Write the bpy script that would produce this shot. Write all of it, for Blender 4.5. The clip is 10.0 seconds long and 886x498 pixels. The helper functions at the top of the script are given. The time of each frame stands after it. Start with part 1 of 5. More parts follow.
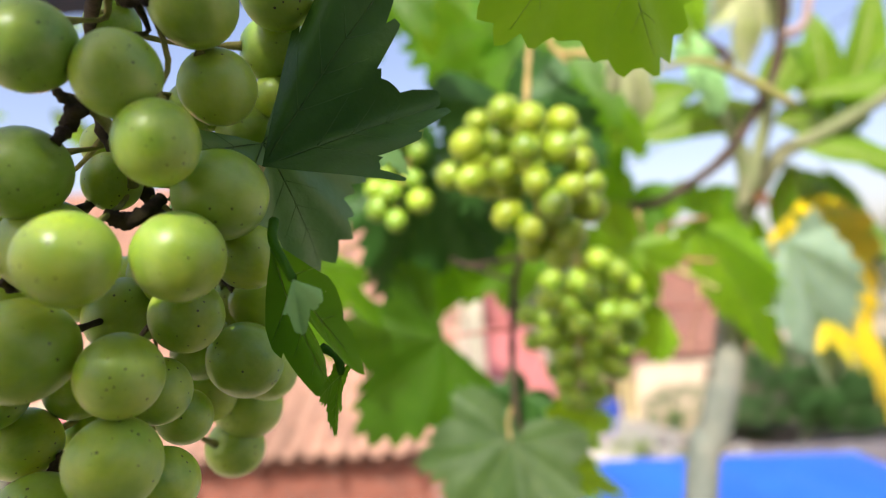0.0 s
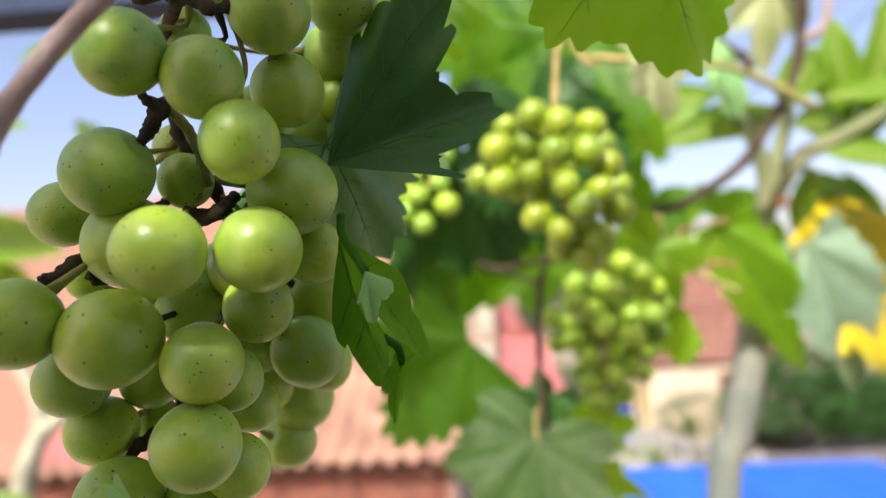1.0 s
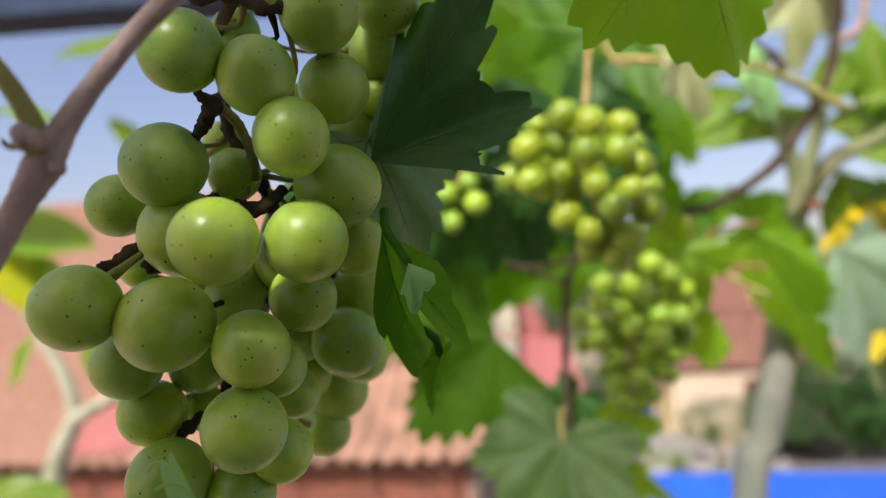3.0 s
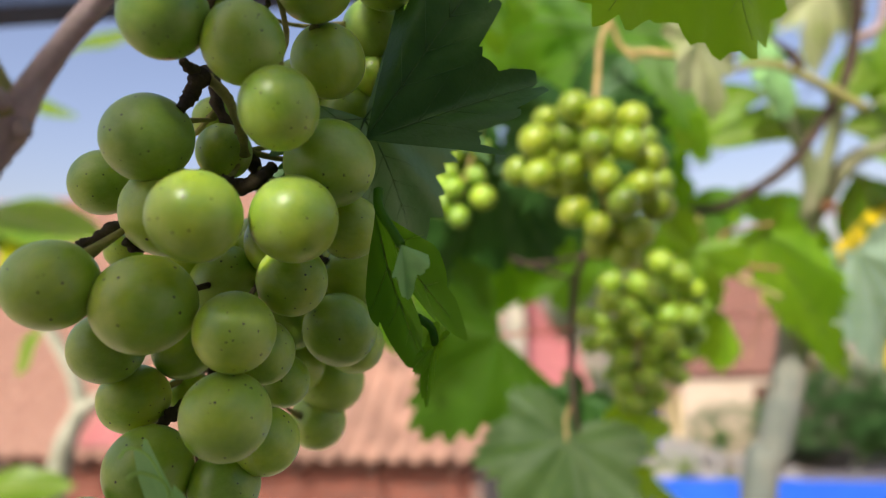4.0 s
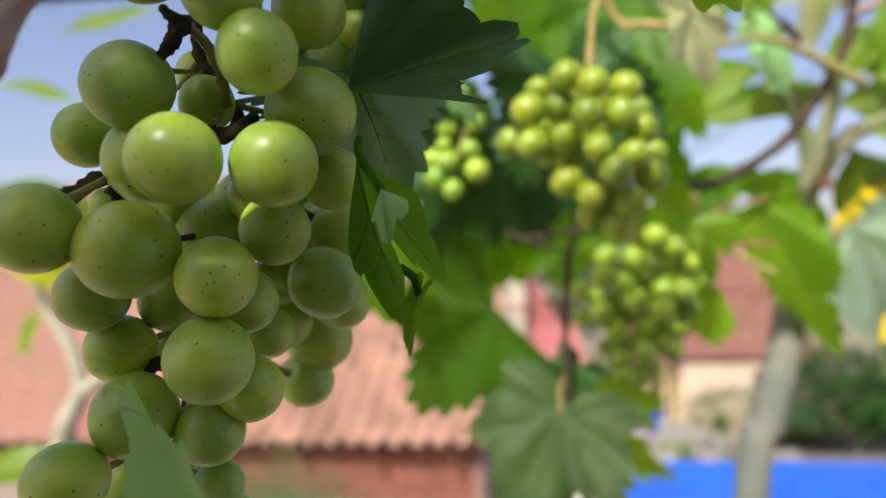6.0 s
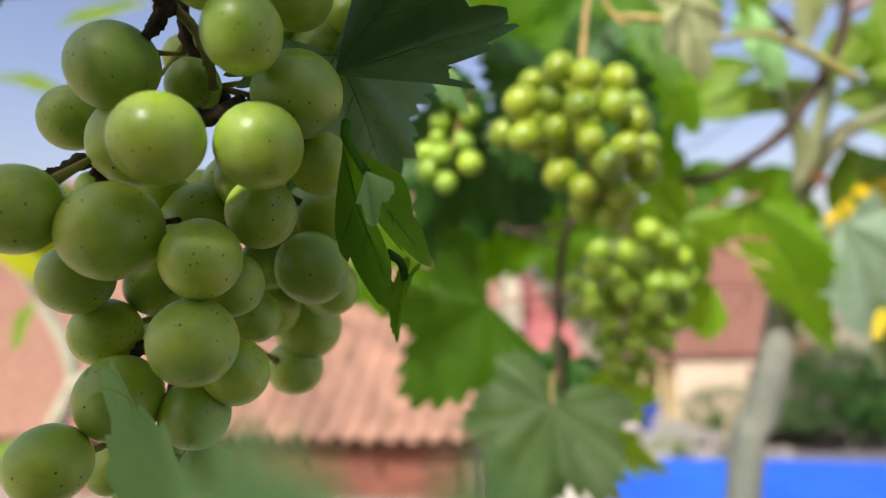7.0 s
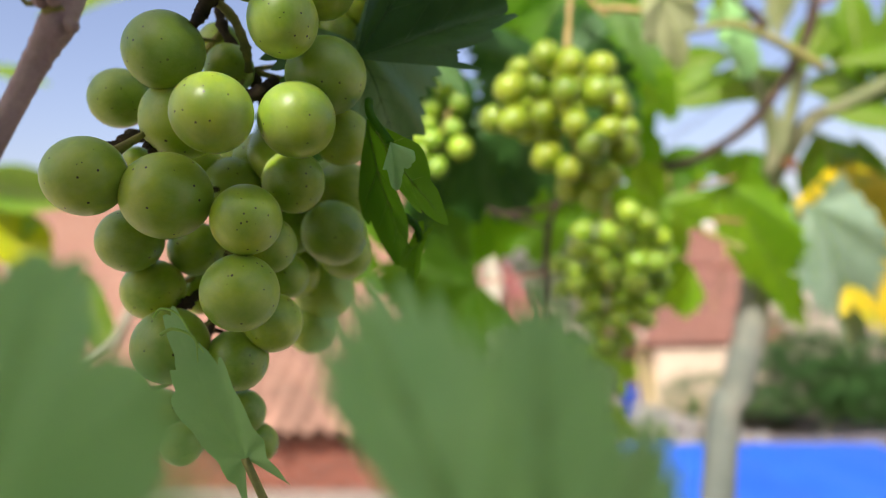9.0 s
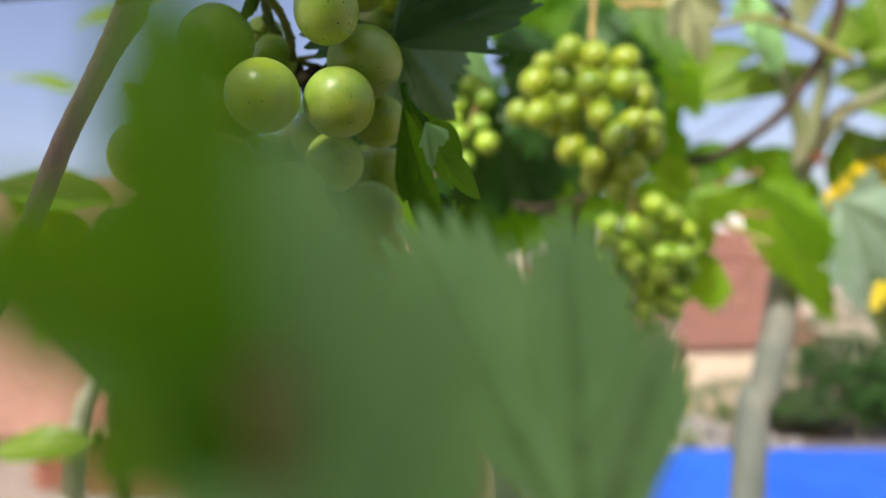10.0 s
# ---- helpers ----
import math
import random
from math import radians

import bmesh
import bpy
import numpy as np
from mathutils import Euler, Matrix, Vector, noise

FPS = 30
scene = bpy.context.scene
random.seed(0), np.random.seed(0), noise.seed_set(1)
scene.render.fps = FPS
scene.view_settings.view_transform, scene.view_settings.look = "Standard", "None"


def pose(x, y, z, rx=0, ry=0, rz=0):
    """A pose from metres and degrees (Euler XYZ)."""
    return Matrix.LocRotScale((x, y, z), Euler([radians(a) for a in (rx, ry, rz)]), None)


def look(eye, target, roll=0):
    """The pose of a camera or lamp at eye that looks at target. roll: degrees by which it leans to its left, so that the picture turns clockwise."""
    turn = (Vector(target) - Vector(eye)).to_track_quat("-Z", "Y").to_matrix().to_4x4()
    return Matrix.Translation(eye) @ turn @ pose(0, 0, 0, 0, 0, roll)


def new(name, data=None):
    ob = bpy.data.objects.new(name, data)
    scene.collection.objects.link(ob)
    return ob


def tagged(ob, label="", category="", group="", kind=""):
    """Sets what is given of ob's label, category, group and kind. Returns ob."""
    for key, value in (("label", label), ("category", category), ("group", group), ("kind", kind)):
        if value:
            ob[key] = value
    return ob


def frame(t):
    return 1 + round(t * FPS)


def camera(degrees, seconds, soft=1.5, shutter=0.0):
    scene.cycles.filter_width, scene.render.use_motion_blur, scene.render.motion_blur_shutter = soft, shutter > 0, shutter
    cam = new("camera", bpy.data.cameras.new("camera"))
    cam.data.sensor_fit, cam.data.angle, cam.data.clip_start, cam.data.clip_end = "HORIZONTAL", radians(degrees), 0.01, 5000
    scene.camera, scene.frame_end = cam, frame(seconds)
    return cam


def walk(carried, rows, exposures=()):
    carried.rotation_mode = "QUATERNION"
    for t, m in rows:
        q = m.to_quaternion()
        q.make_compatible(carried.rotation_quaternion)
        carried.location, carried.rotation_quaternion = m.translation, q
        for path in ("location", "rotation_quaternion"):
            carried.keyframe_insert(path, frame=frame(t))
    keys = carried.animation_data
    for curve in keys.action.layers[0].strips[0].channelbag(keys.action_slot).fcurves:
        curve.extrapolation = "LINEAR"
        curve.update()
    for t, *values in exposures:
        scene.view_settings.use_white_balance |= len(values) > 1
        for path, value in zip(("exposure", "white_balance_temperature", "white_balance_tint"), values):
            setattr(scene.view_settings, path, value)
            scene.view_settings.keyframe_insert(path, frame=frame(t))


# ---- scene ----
# ---------------------------------------------------------------- camera
cam = camera(69.2, 10.0, soft=1.1)
cam.data.dof.use_dof = True
cam.data.dof.focus_distance = 0.168
cam.data.dof.aperture_fstop = 6.0
PATH = [
    (0, (0.0262, 0.0148, 4.5200), (-0.0064, 2.0101, 4.6519), -3.52),
    (0.5, (0.0210, 0.0138, 4.5161), (-0.0397, 2.0068, 4.6721), -3.49),
    (1, (0.0131, 0.0072, 4.5168), (-0.0505, 2.0001, 4.6731), -3.72),
    (1.5, (0.0137, 0.0034, 4.5162), (-0.0928, 1.9945, 4.6716), -3.62),
    (2, (0.0080, -0.0005, 4.5185), (-0.1379, 1.9881, 4.6740), -3.58),
    (2.5, (0.0083, -0.0011, 4.5165), (-0.1198, 1.9886, 4.6742), -3.25),
    (4, (0.0112, 0.0120, 4.5112), (-0.1522, 1.9987, 4.6744), -1.69),
    (4.5, (0.0163, 0.0093, 4.5063), (-0.1431, 1.9968, 4.6622), -1.83),
    (5, (0.0197, 0.0048, 4.5048), (-0.1585, 1.9912, 4.6554), -1.57),
    (5.5, (0.0152, 0.0098, 4.5035), (-0.1576, 1.9979, 4.6364), -1.92),
    (7, (0.0185, 0.0126, 4.4977), (-0.1383, 2.0034, 4.6077), -1.62),
    (7.5, (0.0126, 0.0099, 4.4989), (-0.1563, 1.9999, 4.6038), -1.42),
    (8, (0.0068, -0.0116, 4.4972), (-0.0981, 1.9837, 4.5860), -1.92),
    (8.5, (0.0087, -0.0116, 4.4944), (-0.0919, 1.9843, 4.5724), -1.85),
    (9, (0.0107, -0.0114, 4.4879), (-0.0871, 1.9845, 4.5717), -2.27),
    (9.5, (0.0092, -0.0144, 4.4877), (-0.0979, 1.9803, 4.5879), -2.68),
    (9.8, (0.0090, -0.0191, 4.4910), (-0.1392, 1.9728, 4.5933), -2.56),
    (10, (0.0087, -0.0233, 4.4782), (-0.1653, 1.9666, 4.5781), -2.49),
]
walk(cam, [(t, look(eye, target, roll)) for t, eye, target, roll in PATH], exposures=[(0, 1.18, 6350, 10), (1, 1.2, 6350, 10), (2, 0.67, 6350, 10), (2.5, 0.70, 6350, 10), (7, 0.78, 6350, 10), (8, 0.66, 6350, 10), (8.5, 0.75, 6350, 10), (9, 0.92, 6350, 10), (9.5, 0.97, 6350, 10), (10, 0.78, 6350, 10)])

# ---------------------------------------------------------------- light
SUN = Vector((-0.183, -0.683, 0.707)).normalized()
world = bpy.data.worlds.new("sky")
scene.world = world
world.use_nodes = True
wn = world.node_tree.nodes
sky = wn.new("ShaderNodeTexSky")
sky.sky_type = "NISHITA"
sky.sun_disc = False
sky.sun_elevation = math.asin(SUN.z)
sky.sun_rotation = math.atan2(SUN.x, SUN.y)
sky.air_density = 1.2
sky.dust_density = 2.9
sky.ozone_density = 3.0
wn["Background"].inputs["Strength"].default_value = 0.105
haze = wn.new("ShaderNodeMix")
haze.data_type, haze.blend_type = "RGBA", "MULTIPLY"
haze.inputs[0].default_value = 1.0
haze.inputs[7].default_value = (1.28, 1.03, 1.02, 1)
world.node_tree.links.new(sky.outputs["Color"], haze.inputs[6])
world.node_tree.links.new(haze.outputs[2], wn["Background"].inputs["Color"])
sun_data = bpy.data.lights.new("sun", "SUN")
sun_data.energy, sun_data.angle, sun_data.color = 3.7, radians(2.5), (1.0, 0.95, 0.86)
sun = new("sun", sun_data)
sun.matrix_world = look(SUN * 50, (0, 0, 0))

# ---------------------------------------------------------------- materials


def blank(name):
    m = bpy.data.materials.new(name)
    m.use_nodes = True
    nt = m.node_tree
    return m, nt, nt.nodes["Principled BSDF"]


def ramp(nt, fac, stops):
    r = nt.nodes.new("ShaderNodeValToRGB")
    while len(r.color_ramp.elements) < len(stops):
        r.color_ramp.elements.new(0.5)
    for el, (p, c) in zip(r.color_ramp.elements, stops):
        el.position, el.color = p, (*c, 1)
    nt.links.new(fac, r.inputs["Fac"])
    return r.outputs["Color"]


def grain(nt, coords, scale, detail=4, rough=0.55):
    n = nt.nodes.new("ShaderNodeTexNoise")
    n.inputs["Scale"].default_value, n.inputs["Detail"].default_value, n.inputs["Roughness"].default_value = scale, detail, rough
    nt.links.new(coords, n.inputs["Vector"])
    return n.outputs["Fac"]


def blend(nt, fac, a, b, mode="MIX"):
    x = nt.nodes.new("ShaderNodeMix")
    x.data_type, x.blend_type = "RGBA", mode
    for key, v in ((0, fac), (6, a), (7, b)):
        if isinstance(v, (int, float)):
            x.inputs[key].default_value = v
        elif isinstance(v, tuple):
            x.inputs[key].default_value = (*v, 1)
        else:
            nt.links.new(v, x.inputs[key])
    return x.outputs[2]


def coords_of(nt, spread=True):
    """Object coordinates, shifted by each object's own random number."""
    tc = nt.nodes.new("ShaderNodeTexCoord")
    if not spread:
        return tc.outputs["Object"], None
    info = nt.nodes.new("ShaderNodeObjectInfo")
    mul = nt.nodes.new("ShaderNodeMath")
    mul.operation = "MULTIPLY"
    mul.inputs[1].default_value = 37.0
    nt.links.new(info.outputs["Random"], mul.inputs[0])
    add = nt.nodes.new("ShaderNodeVectorMath")
    nt.links.new(tc.outputs["Object"], add.inputs[0])
    nt.links.new(mul.outputs[0], add.inputs[1])
    return add.outputs[0], info.outputs["Random"]


def bumped(nt, bsdf, height, strength, distance):
    b = nt.nodes.new("ShaderNodeBump")
    b.inputs["Strength"].default_value, b.inputs["Distance"].default_value = strength, distance
    nt.links.new(height, b.inputs["Height"])
    nt.links.new(b.outputs["Normal"], bsdf.inputs["Normal"])


def surface(name, low, high, scale, fine=12.0, rough=0.8, bump=0.4, depth=0.01, vary=0.0, metal=0.0, stain=None, spec=0.3):
    """A solid, weathered surface: two colours by a coarse noise, a fine grain, stains and relief."""
    m, nt, bsdf = blank(name)
    co, rnd = coords_of(nt)
    coarse, thin = grain(nt, co, scale), grain(nt, co, scale * fine, 6, 0.65)
    col = ramp(nt, coarse, [(0.3, low), (0.7, high)])
    col = blend(nt, 0.45, col, ramp(nt, thin, [(0.25, (0.55, 0.55, 0.55)), (0.75, (1.25, 1.25, 1.25))]), "MULTIPLY")
    if vary:
        col = blend(nt, 1.0, col, ramp(nt, rnd, [(0, (1 - vary,) * 3), (1, (1 + vary * 0.6, 1 + vary * 0.5, 1 + vary * 0.45))]), "MULTIPLY")
    if stain:
        patch = ramp(nt, grain(nt, co, scale * 0.37, 5, 0.7), [(0.5, (0, 0, 0)), (0.68, (1, 1, 1))])
        col = blend(nt, patch, col, stain)
    nt.links.new(col, bsdf.inputs["Base Color"])
    bsdf.inputs["Roughness"].default_value, bsdf.inputs["Metallic"].default_value = rough, metal
    bsdf.inputs["Specular IOR Level"].default_value = spec
    bumped(nt, bsdf, thin, bump, depth)
    return m


def foliage(name, low, high, glow, scale=60.0, through_light=0.55, rough=0.45, spec=0.28, blotch=None, vary=0.25):
    """A leaf: waxy green in front, and yellow-green where light comes through it."""
    m, nt, bsdf = blank(name)
    co, rnd = coords_of(nt)
    col = ramp(nt, grain(nt, co, scale, 5, 0.6), [(0.3, low), (0.72, high)])
    if blotch:
        col = blend(nt, ramp(nt, grain(nt, co, scale * 0.3, 4, 0.6), [(0.48, (0, 0, 0)), (0.62, (1, 1, 1))]), col, blotch)
    col = blend(nt, 1.0, col, ramp(nt, rnd, [(0, (1 - vary,) * 3), (1, (1 + vary,) * 3)]), "MULTIPLY")
    nt.links.new(col, bsdf.inputs["Base Color"])
    bsdf.inputs["Roughness"].default_value = rough
    bsdf.inputs["Specular IOR Level"].default_value = spec
    bumped(nt, bsdf, grain(nt, co, scale * 4, 3), 0.25, 0.002)
    tr = nt.nodes.new("ShaderNodeBsdfTranslucent")
    nt.links.new(blend(nt, 0.8, col, glow), tr.inputs["Color"])
    mix = nt.nodes.new("ShaderNodeMixShader")
    mix.inputs[0].default_value = through_light
    nt.links.new(bsdf.outputs[0], mix.inputs[1])
    nt.links.new(tr.outputs[0], mix.inputs[2])
    nt.links.new(mix.outputs[0], nt.nodes["Material Output"].inputs["Surface"])
    return m


def berry_skin(name, low, high, bloom, dots, scatter=0.35):
    """Grape skin: cloudy green flesh with faint veins from the stalk, a dusty bloom and small brown specks."""
    m, nt, bsdf = blank(name)
    co, rnd = coords_of(nt)
    col = ramp(nt, grain(nt, co, 0.9, 3), [(0.32, low), (0.68, high)])
    col = blend(nt, 1.0, col, ramp(nt, rnd, [(0, (0.66, 0.74, 0.62)), (0.45, (1, 1, 1)), (1, (1.2, 1.1, 0.9))]), "MULTIPLY")
    stretched = nt.nodes.new("ShaderNodeMapping")
    stretched.inputs["Scale"].default_value = (2.6, 2.6, 0.35)
    nt.links.new(co, stretched.inputs["Vector"])
    streak = ramp(nt, grain(nt, stretched.outputs[0], 2.2, 4, 0.6), [(0.40, (0.92, 0.94, 0.9)), (0.64, (1.06, 1.04, 1.03))])
    col = blend(nt, 0.8, col, streak, "MULTIPLY")
    dust = ramp(nt, grain(nt, co, 1.3, 7, 0.72), [(0.36, (0.05, 0.05, 0.05)), (0.72, (0.42, 0.42, 0.42))])
    col = blend(nt, dust, col, bloom)
    vor = nt.nodes.new("ShaderNodeTexVoronoi")
    vor.inputs["Scale"].default_value = 3.9
    nt.links.new(co, vor.inputs["Vector"])
    size = nt.nodes.new("ShaderNodeMath")
    size.operation = "MULTIPLY_ADD"
    size.inputs[1].default_value, size.inputs[2].default_value = -0.07, 0.035
    nt.links.new(vor.outputs["Color"], size.inputs[0])
    reach = nt.nodes.new("ShaderNodeMath")
    nt.links.new(vor.outputs["Distance"], reach.inputs[0])
    nt.links.new(size.outputs[0], reach.inputs[1])
    spot = ramp(nt, reach.outputs[0], [(dots, (1, 1, 1)), (dots + 0.025, (0, 0, 0))])
    some = ramp(nt, grain(nt, co, 1.1, 2), [(0.46, (0, 0, 0)), (0.50, (1, 1, 1))])
    spot = blend(nt, 1.0, spot, some, "MULTIPLY")
    col = blend(nt, spot, col, (0.03, 0.018, 0.008))
    nt.links.new(col, bsdf.inputs["Base Color"])
    nt.links.new(ramp(nt, dust, [(0.05, (0.30,) * 3), (0.42, (0.5,) * 3)]), bsdf.inputs["Roughness"])
    bsdf.inputs["Specular IOR Level"].default_value = 0.45
    bsdf.inputs["Subsurface Weight"].default_value = scatter
    bsdf.inputs["Subsurface Radius"].default_value = (0.8, 1.0, 0.2)
    bsdf.inputs["Subsurface Scale"].default_value = 0.0035
    bsdf.inputs["Coat Weight"].default_value = 0.2
    bsdf.inputs["Coat Roughness"].default_value = 0.32
    bumped(nt, bsdf, grain(nt, co, 9, 4), 0.03, 0.01)
    return m


BERRY = berry_skin("ripe_grape_skin", (0.19, 0.345, 0.016), (0.38, 0.51, 0.04), (0.43, 0.54, 0.18), 0.105, 0.75)
BERRY_GOLD = berry_skin("golden_grape_skin", (0.19, 0.32, 0.01), (0.36, 0.45, 0.015), (0.37, 0.46, 0.10), 0.02, 0.6)
BERRY_YOUNG = berry_skin("young_grape_skin", (0.20, 0.38, 0.013), (0.38, 0.53, 0.022), (0.42, 0.55, 0.13), 0.0, 0.6)
RACHIS = surface("dry_rachis", (0.032, 0.02, 0.012), (0.13, 0.095, 0.045), 160, bump=0.9, depth=0.004)
PEDICEL = surface("green_pedicel", (0.16, 0.17, 0.04), (0.30, 0.27, 0.08), 150, bump=0.4, depth=0.002)
CANE = surface("pink_brown_cane", (0.29, 0.20, 0.19), (0.47, 0.36, 0.34), 60, bump=0.5, depth=0.003, stain=(0.33, 0.24, 0.20))
CANE_DARK = surface("dark_cane", (0.045, 0.032, 0.024), (0.13, 0.085, 0.055), 70, bump=0.7, depth=0.004)
CANE_GREEN = surface("green_cane", (0.22, 0.22, 0.06), (0.38, 0.34, 0.12), 70, bump=0.3, depth=0.002)
SHOOT_RED = surface("red_petiole", (0.36, 0.10, 0.09), (0.50, 0.22, 0.14), 90, bump=0.2, depth=0.002)
TENDRIL = surface("tan_tendril", (0.42, 0.30, 0.10), (0.60, 0.44, 0.18), 90, bump=0.2, depth=0.002)
LEAF = foliage("vine_leaf_green", (0.05, 0.14, 0.005), (0.10, 0.22, 0.01), (0.29, 0.64, 0.006), spec=0.25)
# Darkened copy of the green leaf: deep shade is put into its colour.
LEAF_DEEP_SHADE = foliage("vine_leaf_deep_shade", (0.022, 0.072, 0.012), (0.042, 0.11, 0.02), (0.10, 0.24, 0.01), through_light=0.14, rough=0.5, spec=0.25)
# The green leaf again, darker: half shade is part of the colour.
LEAF_SHADE = foliage("vine_leaf_part_shade", (0.032, 0.095, 0.006), (0.062, 0.15, 0.012), (0.24, 0.54, 0.01), through_light=0.45, spec=0.2, rough=0.5)
LEAF_YOUNG = foliage("vine_leaf_young", (0.10, 0.23, 0.008), (0.18, 0.33, 0.014), (0.50, 0.85, 0.015), through_light=0.5, spec=0.25)
LEAF_LIME = foliage("frangipani_leaf_yellowing", (0.34, 0.42, 0.01), (0.48, 0.50, 0.015), (0.70, 0.78, 0.01), scale=18, through_light=0.45, rough=0.45)
# For the unseen overhead leaves; lets much sun through as soft green light.
LEAF_SUN_FILTER = foliage("sun_filter_leaf", (0.08, 0.20, 0.008), (0.14, 0.29, 0.014), (0.62, 0.86, 0.05), through_light=0.75, spec=0.25)
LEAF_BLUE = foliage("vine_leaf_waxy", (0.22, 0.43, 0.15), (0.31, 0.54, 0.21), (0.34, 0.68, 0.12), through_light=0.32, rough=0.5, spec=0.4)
LEAF_YELLOW = foliage("vine_leaf_yellow", (0.76, 0.52, 0.012), (0.82, 0.62, 0.02), (0.95, 0.70, 0.02), through_light=0.4, blotch=(0.52, 0.48, 0.03))
# Pale bluish base paints the sky's sheen onto upturned leaves.
LEAF_SKY = foliage("vine_leaf_sky_sheen", (0.20, 0.31, 0.20), (0.29, 0.40, 0.27), (0.30, 0.52, 0.15), through_light=0.2, rough=0.5, spec=0.6)
LEAF_PALE = foliage("vine_leaf_faded", (0.40, 0.44, 0.20), (0.55, 0.56, 0.30), (0.62, 0.66, 0.25), through_light=0.35, blotch=(0.36, 0.42, 0.12))
# Vein colour darkened to go with the leaves painted in shade.
VEIN_DEEP_SHADE = foliage("deep_shade_leaf_vein", (0.05, 0.12, 0.03), (0.08, 0.16, 0.045), (0.16, 0.32, 0.03), through_light=0.2, spec=0.25)
# Dusty green, darkened because part of this leaf lies in shade.
LEAF_DUSTY_SHADED = foliage("vine_leaf_dusty_shaded", (0.055, 0.105, 0.028), (0.095, 0.155, 0.05), (0.22, 0.40, 0.03), through_light=0.3, rough=0.55, blotch=(0.045, 0.09, 0.022))
# Glossy, with a lighter base that paints the sky sheen on the lower lobe.
LEAF_PAINTED_SHEEN = foliage("vine_leaf_painted_sheen", (0.075, 0.18, 0.05), (0.12, 0.25, 0.08), (0.20, 0.40, 0.04), through_light=0.25, rough=0.42, spec=0.6)
LEAF_TIP = foliage("pale_leaf_tip", (0.24, 0.44, 0.07), (0.36, 0.56, 0.12), (0.45, 0.75, 0.08), through_light=0.3, spec=0.3)
VEIN = foliage("leaf_vein", (0.09, 0.15, 0.03), (0.15, 0.22, 0.05), (0.45, 0.68, 0.08), through_light=0.5)
FRANGI = foliage("frangipani_leaf", (0.08, 0.17, 0.01), (0.15, 0.26, 0.016), (0.46, 0.74, 0.02), scale=18, through_light=0.36, rough=0.4)
FRANGI_RIB = surface("pale_leaf_rib", (0.28, 0.34, 0.10), (0.42, 0.46, 0.18), 40, bump=0.1, depth=0.001)
BARK = surface("grey_green_bark", (0.12, 0.145, 0.12), (0.23, 0.25, 0.21), 14, fine=9, rough=0.85, bump=0.6, depth=0.004, stain=(0.29, 0.28, 0.22))
BARK_PALE = surface("pale_grey_green_bark", (0.30, 0.31, 0.22), (0.44, 0.43, 0.32), 25, fine=9, rough=0.75, bump=0.5, depth=0.003, stain=(0.22, 0.22, 0.15))
BARK_GREEN = surface("green_bark", (0.12, 0.15, 0.055), (0.22, 0.24, 0.11), 25, fine=9, rough=0.7, bump=0.5, depth=0.003, stain=(0.24, 0.21, 0.13))
MANGO = foliage("mango_leaf", (0.028, 0.075, 0.02), (0.065, 0.14, 0.036), (0.12, 0.24, 0.03), scale=6, through_light=0.16, rough=0.42)
WOODS = foliage("far_tree_leaf", (0.07, 0.10, 0.04), (0.13, 0.165, 0.07), (0.2, 0.28, 0.06), scale=4, through_light=0.2, rough=0.6)
SHRUB = foliage("shrub_leaf", (0.10, 0.17, 0.03), (0.18, 0.26, 0.05), (0.35, 0.5, 0.05), scale=8, through_light=0.3, rough=0.5)
TILE = surface("clay_tile", (0.27, 0.15, 0.105), (0.40, 0.255, 0.18), 9, fine=8, rough=0.85, bump=0.5, depth=0.004, vary=0.38, stain=(0.36, 0.21, 0.15))
TILE_OLD = surface("weathered_clay_tile", (0.15, 0.072, 0.052), (0.25, 0.125, 0.092), 3, fine=10, rough=0.9, bump=0.5, depth=0.01, vary=0.15, stain=(0.15, 0.085, 0.065))
RED = surface("red_painted_metal", (0.34, 0.115, 0.11), (0.43, 0.16, 0.15), 3, fine=14, rough=0.6, bump=0.1, depth=0.004, stain=(0.34, 0.11, 0.10))
BRICK = surface("red_brick", (0.175, 0.062, 0.04), (0.30, 0.112, 0.072), 16, fine=6, rough=0.9, bump=0.7, depth=0.006, vary=0.3)
MORTAR = surface("grey_mortar", (0.20, 0.165, 0.14), (0.30, 0.26, 0.22), 12, rough=0.95, bump=0.6, depth=0.006)
CREAM = surface("cream_plaster", (0.50, 0.40, 0.29), (0.60, 0.49, 0.37), 1.5, fine=20, rough=0.9, bump=0.3, depth=0.008, stain=(0.66, 0.50, 0.37))
WHITE = surface("white_paint", (0.56, 0.54, 0.47), (0.66, 0.64, 0.58), 3, fine=20, rough=0.7, bump=0.2, depth=0.004)
PILLAR = surface("faded_cream_paint", (0.40, 0.37, 0.26), (0.52, 0.48, 0.35), 3, fine=20, rough=0.8, bump=0.2, depth=0.004, stain=(0.34, 0.31, 0.24))
YELLOW = surface("yellow_paint", (0.68, 0.57, 0.22), (0.78, 0.68, 0.32), 3, rough=0.7, bump=0.2, depth=0.004)
CONCRETE = surface("grey_concrete", (0.25, 0.245, 0.24), (0.40, 0.39, 0.37), 2, fine=20, rough=0.9, bump=0.5, depth=0.01, stain=(0.17, 0.165, 0.16))
DARKWOOD = surface("dark_brown_wood", (0.06, 0.028, 0.018), (0.11, 0.055, 0.035), 5, rough=0.6, bump=0.3, depth=0.004)
EARTH = surface("dry_earth", (0.34, 0.26, 0.18), (0.50, 0.41, 0.31), 0.4, fine=30, rough=0.95, bump=0.5, depth=0.03, stain=(0.20, 0.21, 0.09))
